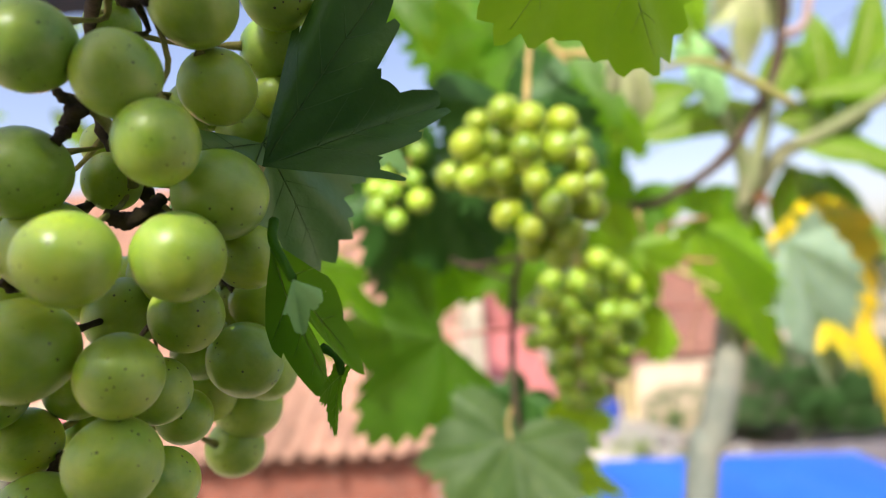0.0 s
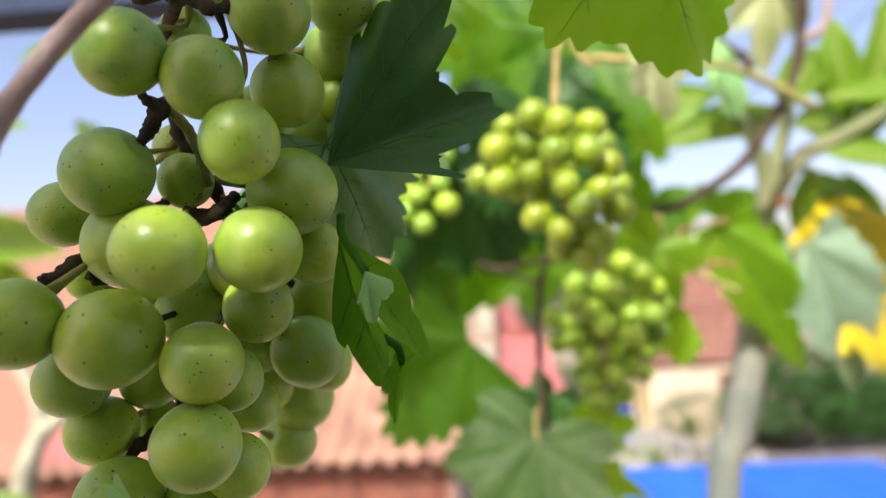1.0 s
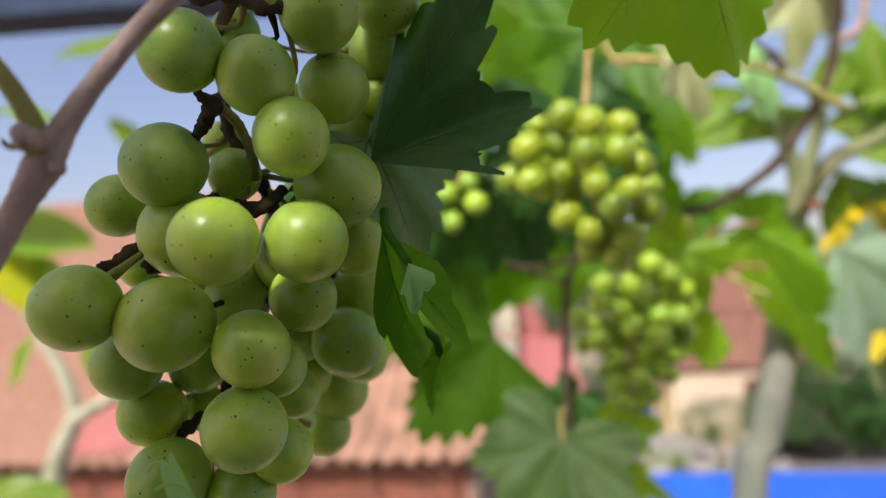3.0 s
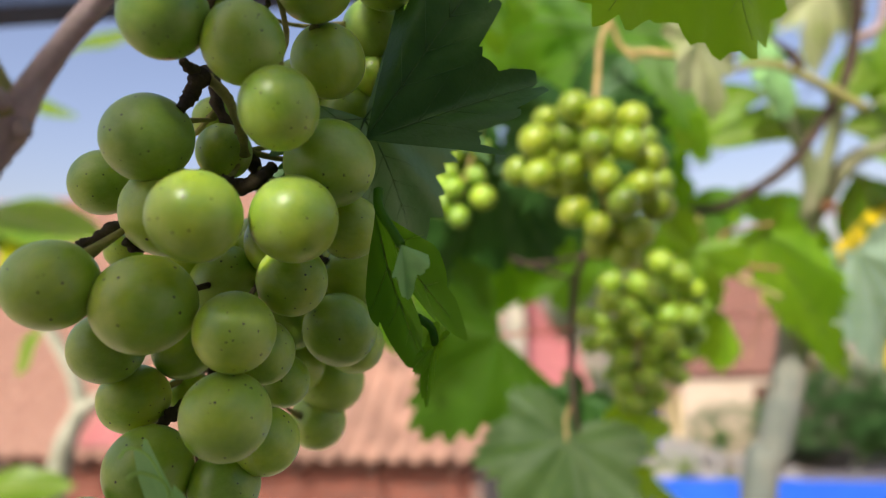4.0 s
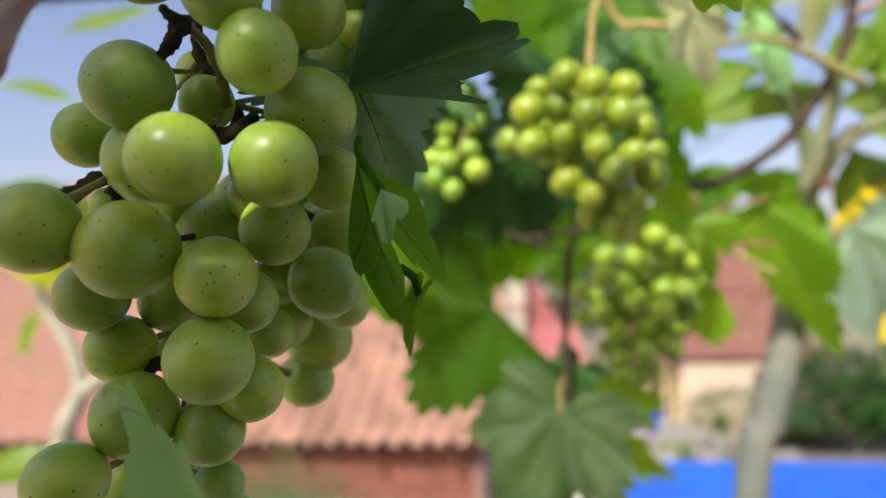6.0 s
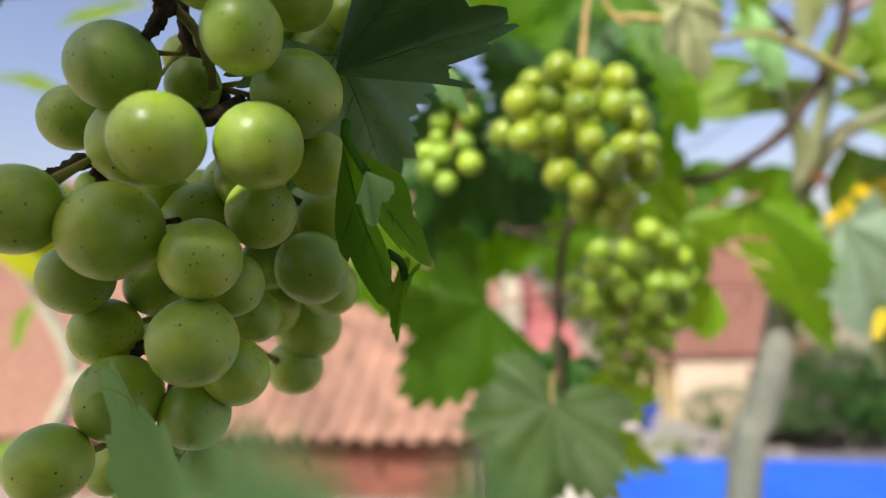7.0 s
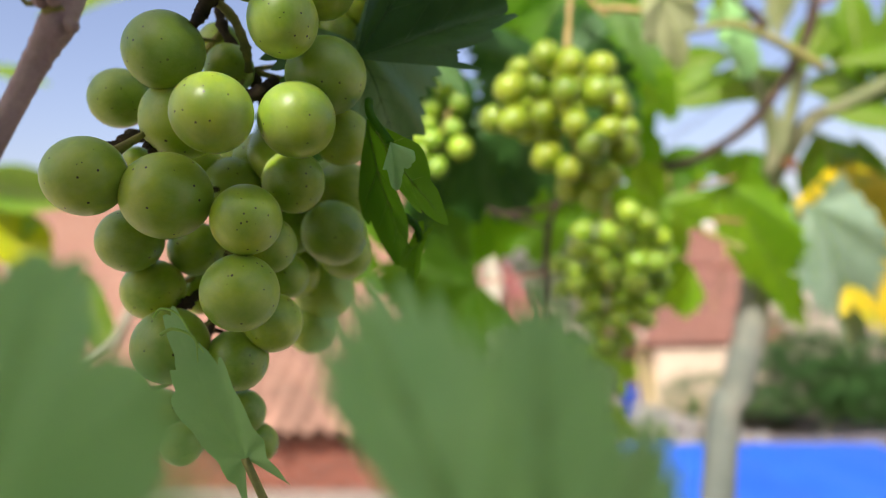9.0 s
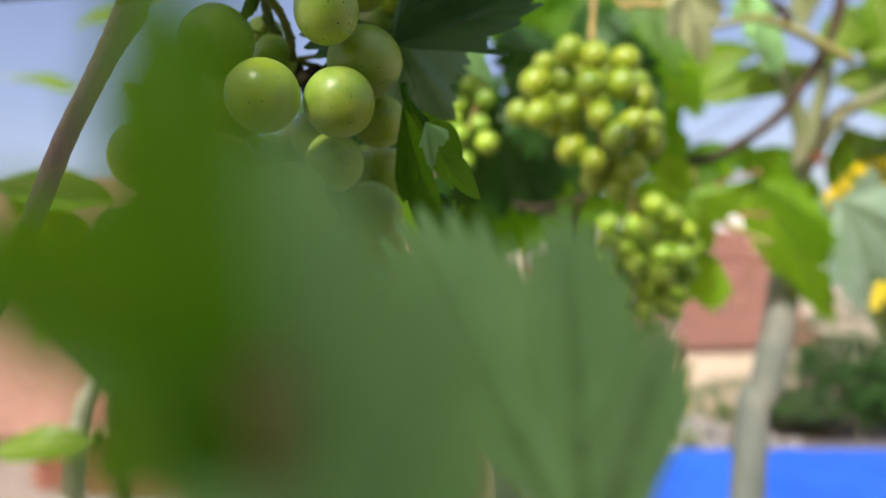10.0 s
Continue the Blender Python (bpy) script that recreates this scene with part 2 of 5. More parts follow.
PAVING = surface("pale_concrete_paving", (0.46, 0.41, 0.35), (0.58, 0.53, 0.46), 0.8, fine=30, rough=0.9, bump=0.3, depth=0.01)
WALLDARK = surface("dark_block_wall", (0.09, 0.085, 0.10), (0.17, 0.16, 0.17), 2, fine=14, rough=0.9, bump=0.6, depth=0.01)
TARP = surface("blue_tarpaulin", (0.014, 0.085, 0.48), (0.022, 0.125, 0.60), 1.2, fine=30, rough=0.5, bump=0.25, depth=0.006, spec=0.3)
BLUEPAINT = surface("blue_plastic", (0.02, 0.05, 0.28), (0.03, 0.07, 0.36), 3, rough=0.4, bump=0.1, depth=0.003)
# Dark steel made darker still, to hold the shade on the beam's near face.
STEEL = surface("dark_steel_with_shade", (0.012, 0.024, 0.055), (0.022, 0.04, 0.085), 25, rough=0.6, bump=0.15, depth=0.002, spec=0.2)
TANK = surface("brushed_steel", (0.45, 0.45, 0.44), (0.58, 0.58, 0.56), 4, rough=0.45, bump=0.1, depth=0.002, metal=0.7)
RUBBER = surface("black_cable", (0.015, 0.015, 0.017), (0.03, 0.03, 0.032), 20, rough=0.6, bump=0.1, depth=0.001)
DRY = surface("dry_brown_petal", (0.12, 0.05, 0.02), (0.24, 0.11, 0.05), 60, bump=0.5, depth=0.003)

# ---------------------------------------------------------------- mesh helpers


def part(name, bm, material, parent=None, label="", local=False, smooth=True):
    """One mesh object from a bmesh in world coordinates (local: in the parent's own)."""
    me = bpy.data.meshes.new(name)
    bm.to_mesh(me)
    bm.free()
    for p in me.polygons:
        p.use_smooth = smooth
    for mat in material if isinstance(material, (list, tuple)) else (material,):
        me.materials.append(mat)
    ob = new(name, me)
    if parent:
        ob.parent = parent
        if not local:
            top, chain = parent, Matrix()
            while top:
                chain = top.matrix_basis @ chain if top.parent is None else top.matrix_parent_inverse @ top.matrix_basis @ chain
                top = top.parent
            ob.matrix_parent_inverse = chain.inverted()
    return tagged(ob, label)


def holder(name, place, label, category, group="", kind=""):
    ob = new(name)
    ob.empty_display_size = 0.02
    ob.matrix_basis = place if isinstance(place, Matrix) else Matrix.Translation(place)
    return tagged(ob, label, category, group, kind)


def curve_points(pts, steps=6):
    """A smooth line through the points."""
    p = [Vector(q) for q in pts]
    if len(p) < 3:
        return [p[0].lerp(p[-1], i / steps) for i in range(steps + 1)]
    p = [2 * p[0] - p[1], *p, 2 * p[-1] - p[-2]]
    out = []
    for a, b, c, d in zip(p, p[1:], p[2:], p[3:]):
        for i in range(steps):
            t = i / steps
            out.append(0.5 * (2 * b + (c - a) * t + (2 * a - 5 * b + 4 * c - d) * t * t + (3 * b - a - 3 * c + d) * t ** 3))
    return out + [p[-2]]


def tube(bm, pts, radii, seg=10, steps=6, knobby=0.0):
    """A round, tapering tube along a smooth line, with closed ends."""
    line = curve_points(pts, steps)
    radii = list(radii) if isinstance(radii, (list, tuple)) else [radii, radii]
    rings, side = [], None
    for i, q in enumerate(line):
        way = (line[min(i + 1, len(line) - 1)] - line[max(i - 1, 0)]).normalized()
        if side is None:
            side = way.orthogonal().normalized()
        side = (side - way * side.dot(way)).normalized()
        up = way.cross(side)
        f = i / (len(line) - 1) * (len(radii) - 1)
        k = min(int(f), len(radii) - 2)
        r = radii[k] + (radii[k + 1] - radii[k]) * (f - k)
        if knobby:
            r *= 1 + knobby * noise.noise(q * (0.9 / max(r, 1e-4)))
        rings.append([bm.verts.new(q + r * (math.cos(a) * side + math.sin(a) * up)) for a in (2 * math.pi * j / seg for j in range(seg))])
    for a, b in zip(rings, rings[1:]):
        for j in range(seg):
            bm.faces.new((a[j], a[(j + 1) % seg], b[(j + 1) % seg], b[j]))
    bm.faces.new(rings[0][::-1])
    bm.faces.new(rings[-1])
    return bm


def box(bm, x0, x1, y0, y1, z0, z1, bevel=0.0, m=None):
    made = bmesh.ops.create_cube(bm, size=1)["verts"]
    for v in made:
        v.co = Vector((x0 + (v.co.x + 0.5) * (x1 - x0), y0 + (v.co.y + 0.5) * (y1 - y0), z0 + (v.co.z + 0.5) * (z1 - z0)))
    if bevel:
        bmesh.ops.bevel(bm, geom=list({e for v in made for e in v.link_edges}), offset=bevel, segments=2, affect="EDGES", profile=0.7)
    if m is not None:
        for v in bm.verts:
            v.co = m @ v.co
    return bm


def slab(bm, ring, thick):
    """A closed plate from a ring of corners, thickened along a vector."""
    top = [bm.verts.new(Vector(c)) for c in ring]
    low = [bm.verts.new(Vector(c) + Vector(thick)) for c in ring]
    bm.faces.new(top)
    bm.faces.new(low[::-1])
    n = len(ring)
    for i in range(n):
        bm.faces.new((top[i], low[i], low[(i + 1) % n], top[(i + 1) % n]))
    bmesh.ops.recalc_face_normals(bm, faces=bm.faces)
    return bm


def facing(origin, tip, normal):
    """A frame at origin with y towards tip and z along normal, as near as can be; and the length to the tip."""
    o, y = Vector(origin), Vector(tip) - Vector(origin)
    size = y.length
    y = y.normalized()
    z = Vector(normal)
    z = (z - y * z.dot(y)).normalized()
    x = y.cross(z)
    return Matrix.Translation(o) @ Matrix((x, y, z)).transposed().to_4x4(), size


# ---------------------------------------------------------------- vine leaves
LOBES = ((0.0, 1.0), (0.95, 0.86), (-0.95, 0.86), (1.95, 0.66), (-1.95, 0.66))


def leaf_radius(a, deep, teeth, ragged, seed):
    """Outline of a five-lobed, toothed vine leaf, by the angle from its tip."""
    r = 0.42
    for c, length in LOBES:
        off = abs(a - c)
        r = max(r, length * (1 - deep * off / 0.5 - 0.10 * (off / 0.5) ** 2))
    if abs(a) > 2.45:
        r *= max(0.12, 1 - (abs(a) - 2.45) / 0.78)
    saw = (a * teeth / 6.283 + 0.3 * math.sin(seed + 2 * a)) % 1.0
    r *= 1 + ragged * (0.5 - abs(saw - 0.35) / 0.65)
    return r * (1 + 0.07 * noise.noise((a * 1.3, seed * 3.1, 0.5)))


def leaf_shape(x, y, cup, fold, droop, wave, seed):
    """Height of the blade over its flat outline."""
    r = math.hypot(x, y)
    a = math.atan2(x, y)
    z = -cup * r * r + fold * abs(x) - droop * max(0, y) ** 2
    z += wave * r * math.sin(5.0 * a + seed) + 0.5 * wave * r * math.sin(13.0 * a + 2 * seed) * r
    z += 0.03 * noise.noise((x * 3 + seed, y * 3, 1.7)) + 0.05 * wave * math.cos(abs(a * 3.3)) * r
    return z


def vine_leaf(origin, tip, normal, material, label, stalk=None, stalk_mat=None, spread=1.0, vein_mat=None, width=1.0, cup=0.15, fold=0.12, droop=0.12, wave=0.08,
              deep=0.24, teeth=42, ragged=0.16, seed=1.0, group="leaves of the vine", name="vine_leaf", cut=(-3.14159, 3.14159), veins=True, thick=0.0012):
    m, size = facing(origin, tip, normal)
    leaf = holder(name, m, label, "leaf", group)
    bm, rings, spokes = bmesh.new(), 9, 4 * teeth
    hub = bm.verts.new((0, 0, 0))
    rows = []
    for j in range(spokes + 1):
        a = cut[0] + (cut[1] - cut[0]) * j / spokes
        edge = leaf_radius(a / spread, deep, teeth, ragged, seed)
        row = []
        for k in range(1, rings + 1):
            s = (k / rings) ** 0.8
            smooth_edge = edge if k == rings else edge * 0.5 + 0.5 * leaf_radius(a / spread, deep, teeth, 0.0, seed)
            x, y = width * s * smooth_edge * math.sin(a), s * smooth_edge * math.cos(a)
            row.append(bm.verts.new((x * size, y * size, size * leaf_shape(x, y, cup, fold, droop, wave, seed))))
        rows.append(row)
    for a, b in zip(rows, rows[1:]):
        bm.faces.new((hub, b[0], a[0]))
        for k in range(rings - 1):
            bm.faces.new((a[k], b[k], b[k + 1], a[k + 1]))
    part("blade", bm, material, leaf, local=True)
    if veins:
        bm = bmesh.new()

        def rib(x0, y0, x1, y1, r):
            pts = []
            for i in range(9):
                x, y = x0 + (x1 - x0) * i / 8, y0 + (y1 - y0) * i / 8
                pts.append((x * size * width, y * size, size * leaf_shape(x * width, y, cup, fold, droop, wave, seed)))
            tube(bm, pts, (r * size, r * 0.35 * size), 4, 1)

        for c, length in LOBES:
            c *= spread
            if not cut[0] < c < cut[1]:
                continue
            ex, ey = 0.93 * length * math.sin(c), 0.93 * length * math.cos(c)
            rib(0, 0, ex, ey, 0.006)
            for f in (0.3, 0.5, 0.7):
                for s in (-1, 1):
                    c2, l2 = c + s * 0.75 * spread ** 0.5, (1 - f) * 0.42 * length
                    rib(ex * f, ey * f, ex * f + l2 * math.sin(c2), ey * f + l2 * math.cos(c2), 0.003)
        part("venation", bm, vein_mat or VEIN, leaf, "raised leaf veins", local=True)
    if stalk:
        part("petiole", tube(bmesh.new(), [origin, *stalk], (0.0011, 0.0014), 8), stalk_mat or CANE_GREEN, leaf, "thin leaf stalk")
    return leaf


# ---------------------------------------------------------------- grape bunches
unit = bmesh.new()
bmesh.ops.create_uvsphere(unit, u_segments=40, v_segments=24, radius=1)
for v in unit.verts:
    v.co.z *= 1.03
    v.co += v.co.normalized() * 0.012 * noise.noise(v.co * 1.3)
    if v.co.z > 0.95:
        v.co.z -= (v.co.z - 0.95) * 0.6
BERRY_MESH = bpy.data.meshes.new("berry")
unit.to_mesh(BERRY_MESH)
unit.free()
for p in BERRY_MESH.polygons:
    p.use_smooth = True


def bunch(place, spine, spine_r, berries, skin, label, stalk_skin=None, stretch=1.0, seed=3):
    """A bunch of grapes: rachis along the spine, each berry on its pedicel. Berries are rows of x, y, z, radius."""
    rnd = random.Random(seed)
    top = holder("grape_bunch", place, label, "grapes", "grape bunches")
    line = curve_points(spine, 10)
    part("rachis", tube(bmesh.new(), spine, spine_r, 10, 8, 0.5), stalk_skin or RACHIS, top, "gnarled bunch stalk")
    me = BERRY_MESH.copy()
    me.materials.append(skin)
    for x, y, z, r in berries:
        c = Vector((x, y, z))
        near = min(line, key=lambda q: (q - c - Vector((0, 0, r * 0.9))).length)
        way = (near - c).normalized()
        ob = new("berry", me)
        ob.parent = top
        ob.matrix_parent_inverse = top.matrix_basis.inverted()
        turn = way.to_track_quat("Z", "Y").to_matrix() @ Euler((0, 0, rnd.uniform(0, 6.28))).to_matrix()
        ob.matrix_basis = Matrix.LocRotScale(c, turn.to_quaternion(), Vector((r, r, r * stretch * rnd.uniform(0.98, 1.04))))
        if (near - c).length > r * 1.05:
            a = c + way * r * 0.96
            mid = a.lerp(near, 0.5) + Vector((0, 0.9 * r, 0.1 * r))
            part("pedicel", tube(bmesh.new(), [a, a.lerp(mid, 0.4), mid, near], (0.15 * r, 0.07 * r, 0.07 * r, 0.1 * r), 7, 3, 0.3), PEDICEL if stretch > 1.05 or rnd.random() < 0.8 else RACHIS, top)
    return top


# ---------------------------------------------------------------- ground and far surroundings
bm = bmesh.new()
bmesh.ops.create_grid(bm, x_segments=80, y_segments=80, size=1)
for v in bm.verts:
    v.co.x, v.co.y = math.copysign(abs(v.co.x) ** 3, v.co.x) * 1500, math.copysign(abs(v.co.y) ** 3, v.co.y) * 1500 + 10
    v.co.z = 0.04 * noise.noise(v.co * 0.3)
tagged(part("ground", bm, EARTH), "dry sandy earth with patches of grass", "ground", kind="structure")
bm = slab(bmesh.new(), [(2.4, 14.5, 0.07), (5.2, 14.5, 0.07), (6.2, 21.5, 0.07), (3.2, 30, 0.07)], (0, 0, -0.2))
tagged(part("pavement", bm, PAVING), "pale concrete yard between the houses", "pavement", kind="structure")


def crown(name_leaf, centre, radii, count, length, material, parent, seed, whorl=5, label=""):
    """Leaves in drooping whorls over lumpy boughs, with gaps between."""
    rnd = random.Random(seed)
    verts, faces = [], []
    lumps = [(Vector((rnd.gauss(0, 0.45), rnd.gauss(0, 0.45), rnd.gauss(0.1, 0.42))), rnd.uniform(0.35, 0.6)) for _ in range(16)]
    for _ in range(count // whorl):
        lc, lr = rnd.choice(lumps)
        d = Vector((rnd.gauss(0, 1), rnd.gauss(0, 1), rnd.gauss(0.25, 1))).normalized()
        p = lc + d * lr * rnd.uniform(0.75, 1.05)
        c = Vector(centre) + Vector((p.x * radii[0], p.y * radii[1], p.z * radii[2]))
        spin = rnd.uniform(0, 6.28)
        for k in range(whorl):
            a = spin + 6.283 * k / whorl + rnd.uniform(-0.3, 0.3)
            out = Vector((math.cos(a), math.sin(a), rnd.uniform(-0.75, 0.25))) + d * 0.4
            out.normalize()
            side = out.cross(Vector((0, 0, 1))).normalized()
            n = side.cross(out)
            L = length * rnd.uniform(0.7, 1.25)
            w = L * 0.13
            i = len(verts)
            verts += [c, c + out * L * 0.45 + side * w, c + out * L * 0.5 - n * L * 0.05, c + out * L * 0.45 - side * w, c + out * L - Vector((0, 0, L * 0.18))]
            faces += [(i, i + 1, i + 2), (i, i + 2, i + 3), (i + 1, i + 4, i + 2), (i + 2, i + 4, i + 3)]
    me = bpy.data.meshes.new(name_leaf)
    me.from_pydata([tuple(v) for v in verts], [], faces)
    me.materials.append(material)
    ob = new(name_leaf, me)
    ob.parent = parent
    ob.matrix_parent_inverse = parent.matrix_basis.inverted()
    return tagged(ob, label, kind="stuff")


def tree(base, centre, radii, count, length, material, label, seed, trunk_r=0.16):
    top = holder("tree", base, label, "tree", "trees round the houses")
    c, b = Vector(centre), Vector(base)
    part("trunk", tube(bmesh.new(), [b - Vector((0, 0, 0.3)), b.lerp(c, 0.5) + Vector((0.1, 0, 0)), c], (trunk_r, trunk_r * 0.75, trunk_r * 0.4), 10, 5, 0.15), BARK, top, "brown tree trunk")
    rnd = random.Random(seed)
    for _ in range(7):
        d = Vector((rnd.uniform(-1, 1) * radii[0], rnd.uniform(-1, 1) * radii[1], rnd.uniform(-0.2, 0.9) * radii[2])) * 0.7
        a = b.lerp(c, rnd.uniform(0.5, 0.95))
        part("limb", tube(bmesh.new(), [a, a.lerp(c + d, 0.5) + Vector((0, 0, 0.15)), c + d], (trunk_r * 0.45, trunk_r * 0.12), 7, 4, 0.1), BARK, top)
    crown("crown", centre, radii, count, length, material, top, seed)
    return top


tree((8.4, 16.9, 0), (8.9, 16.8, 1.15), (2.9, 1.5, 1.2), 14000, 0.26, MANGO, "dense mango tree with dark drooping leaves behind a wall", 5)
tree((13.2, 17.5, 0), (13.2, 17.5, 1.35), (2.8, 1.6, 1.3), 8000, 0.26, MANGO, "mango tree with dark green whorled leaves", 6)
tree((39, 60, 0), (39, 60, 5.0), (7.5, 5, 4.0), 3500, 0.8, WOODS, "distant hazy green tree beyond the roofs", 7, 0.4)
tree((52, 66, 0), (52, 66, 5.5), (8.5, 5, 4.5), 3000, 0.8, WOODS, "distant broad tree with a hazy crown", 17, 0.4)
tree((2.2, 24, 0), (2.2, 24, 3.9), (1.9, 2.0, 1.9), 5000, 0.26, WOODS, "grey-green tree behind the red roof", 8, 0.2)
tree((4.9, 30, 0), (4.9, 30, 4.2), (2.2, 2.0, 2.2), 5000, 0.28, WOODS, "grey-green tree beside the brown-roofed house", 9, 0.2)
tree((2.5, 16.6, 0), (2.5, 16.6, 1.7), (1.0, 1.0, 1.25), 3500, 0.2, WOODS, "grey-green bushy tree beside the red roof", 12, 0.1)
tree((-9, 30, 0), (-9, 30, 4.5), (4.0, 3.0, 2.4), 4000, 0.4, WOODS, "leafy tree behind the tiled roof", 10, 0.25)

# ---------------------------------------------------------------- brick house with the clay tile roof
EAVE = pose(-0.12, 6.75, 2.85, 0, 0, -4)
COLS, ROWS_OF_TILES, PITCH_X, STEP = 53, 33, 0.24, 0.255
brick_house = holder("brick_house", EAVE.translation - Vector((0, 0, 2.85)), "red brick house under an orange clay tile roof", "house")
bm = bmesh.new()
box(bm, -COLS * PITCH_X, -0.12, 0.32, 7.0, -2.95, -0.05)
for v in bm.verts:
    v.co = EAVE @ v.co
part("wall", bm, MORTAR, brick_house, "mortar of the brick wall", smooth=False)
up = Vector((0, math.cos(radians(31)), math.sin(radians(31))))
ridge = ROWS_OF_TILES * STEP
bm = bmesh.new()
for x0, x1 in ((-COLS * PITCH_X, -0.02),):
    ring = [Vector((x0, 0.10, -0.03)), Vector((x1, 0.10, -0.03)), Vector((x1, 0, 0)) + up * ridge - Vector((0, 0, 0.06)), Vector((x0, 0, 0)) + up * ridge - Vector((0, 0, 0.06))]
    slab(bm, [EAVE @ c for c in ring], (0, 0, -0.05))
part("roof_deck", bm, DARKWOOD, brick_house, "dark boards under the tiles", smooth=False)
for i in range(15):
    x = -0.4 - i * 0.85
    bm = box(bmesh.new(), x - 0.03, x + 0.03, -0.02, 0.4, -0.14, -0.085)
    for v in bm.verts:
        v.co = EAVE @ v.co
    part("rafter", bm, DARKWOOD, brick_house, "dark rafter end under the eave", smooth=False)


def tile_mesh():
    """A wavy clay pantile: a trough and a roll, with a thick front lip."""
    bm, n = bmesh.new(), 12
    prof = []
    for i in range(n + 1):
        s = i / n
        z = 0.075 * math.sin(s * math.pi / 0.5) if s < 0.5 else -0.022 * math.sin((s - 0.5) / 0.5 * math.pi)
        prof.append((s * 0.258 - 0.009, z))
    length = 0.30
    front = [bm.verts.new((x, 0, z + 0.030)) for x, z in prof]
    back = [bm.verts.new((x, length, z)) for x, z in prof]
    lip = [bm.verts.new((x, 0.004, z + 0.004)) for x, z in prof]
    for i in range(n):
        bm.faces.new((front[i], front[i + 1], back[i + 1], back[i]))
        bm.faces.new((lip[i], lip[i + 1], front[i + 1], front[i]))
    return bm


tm = tile_mesh()
TILE_MESH = bpy.data.meshes.new("roof_tile")
tm.to_mesh(TILE_MESH)
tm.free()
TILE_MESH.materials.append(TILE)
for p in TILE_MESH.polygons:
    p.use_smooth = True
slope = EAVE @ pose(0, 0, 0.0, 31, 0, 0)
roof = new("roof")
roof.parent = brick_house
roof.matrix_parent_inverse = brick_house.matrix_basis.inverted()
roof["label"] = "orange clay pantile roof"
rnd = random.Random(11)
rest = []
for row in range(ROWS_OF_TILES):
    for col in range(COLS):
        m = slope @ pose(-(col + 1) * PITCH_X + rnd.uniform(-0.004, 0.004), row * STEP + rnd.uniform(-0.008, 0.008), 0.004 + rnd.uniform(0, 0.006), rnd.uniform(-0.8, 0.8), rnd.uniform(-1, 1), rnd.uniform(-0.8, 0.8))
        if col < 16 and row < 18:
            ob = new("roof_tile", TILE_MESH)
            ob.parent = roof
            ob.matrix_basis = m
        else:
            rest.append(m)
verts, faces = [], []
tv, tf = [v.co.copy() for v in TILE_MESH.vertices], [tuple(p.vertices) for p in TILE_MESH.polygons]
for m in rest:
    i = len(verts)
    verts += [tuple(m @ v) for v in tv]
    faces += [tuple(i + k for k in f) for f in tf]
me = bpy.data.meshes.new("far_tiles")
me.from_pydata(verts, [], faces)
me.materials.append(TILE)
ob = new("far_tiles", me)
ob.parent = brick_house
ob.matrix_parent_inverse = brick_house.matrix_basis.inverted()
tagged(ob, "orange clay tiles", kind="stuff")
bm = bmesh.new()
for i in range(33):
    a = -0.02 - i * 0.38
    pts = [slope @ Vector((a - 0.39 * k, ridge, 0.01)) for k in (0, 0.5, 1)]
    tube(bm, pts, (0.10, 0.092), 12, 2)
part("ridge_tiles", bm, TILE, brick_house, "row of rounded ridge tiles")
bm = box(bmesh.new(), 0, 0.20, 0, 0.10, 0, 0.055, 0.004)
BRICK_MESH = bpy.data.meshes.new("brick")
bm.to_mesh(BRICK_MESH)
bm.free()
BRICK_MESH.materials.append(BRICK)
for row in range(9):
    for col in range(26):
        ob = new("brick", BRICK_MESH)
        ob.parent = brick_house
        ob.matrix_parent_inverse = brick_house.matrix_basis.inverted()
        ob.matrix_basis = EAVE @ pose(-0.33 - col * 0.212 - (row % 2) * 0.106, 0.305 + rnd.uniform(-0.004, 0.004), -0.14 - row * 0.068, 0, 0, rnd.uniform(-1, 1))

sheet = holder("red_metal_sheet", (-4.5, 7.0, 3.0), "red painted metal sheet lying on the tile roof", "metal sheet")
c0 = EAVE @ pose(-4.85, 0.05, 0.14, 31, 0, 0)
bm = bmesh.new()
verts = [[bm.verts.new(c0 @ Vector((0.017 * i, 0.08 * j, 0.014 * math.sin(i * 0.9)))) for i in range(50)] for j in range(11)]
for r0, r1 in zip(verts, verts[1:]):
    for i in range(49):
        bm.faces.new((r0[i], r0[i + 1], r1[i + 1], r1[i]))
part("corrugation", bm, RED, sheet)

# pale gable wall and the red metal roof
gable = holder("gable_wall", (0.28, 9.05, 0), "cream plastered gable wall beside the tiled roof", "wall")
p0, p1 = Vector((0.1636, 9.5866, 3.7998)), Vector((0.3387, 9.5902, 3.7890))
part("masonry", slab(bmesh.new(), [(p0.x, p0.y, 0), (p1.x, p0.y, 0), (p1.x, p0.y, 4.86), (0.5 * (p0.x + p1.x), p0.y, 4.98), (p0.x, p0.y, 4.9)], (0, 0.3, 0)), PILLAR, gable, smooth=False)
part("downpipe", tube(bmesh.new(), [(p1.x + 0.03, p1.y, 4.5), (p1.x + 0.03, p1.y, 2.4), (p1.x + 0.03, p1.y, 0.1)], 0.025, 10, 3), PILLAR, gable, "white downpipe")
red_house = holder("red_roofed_house", (1.0, 12.5, 0), "small white house with a red metal tile roof", "house")
a, b, c, d = (Vector(q) for q in ((0.3108, 11.1415, 3.0590), (1.6715, 11.2012, 2.4917), (1.46, 12.7164, 3.66), (0.4103, 12.6995, 3.7740)))
bm, nu, nv = bmesh.new(), 60, 40
grid = []
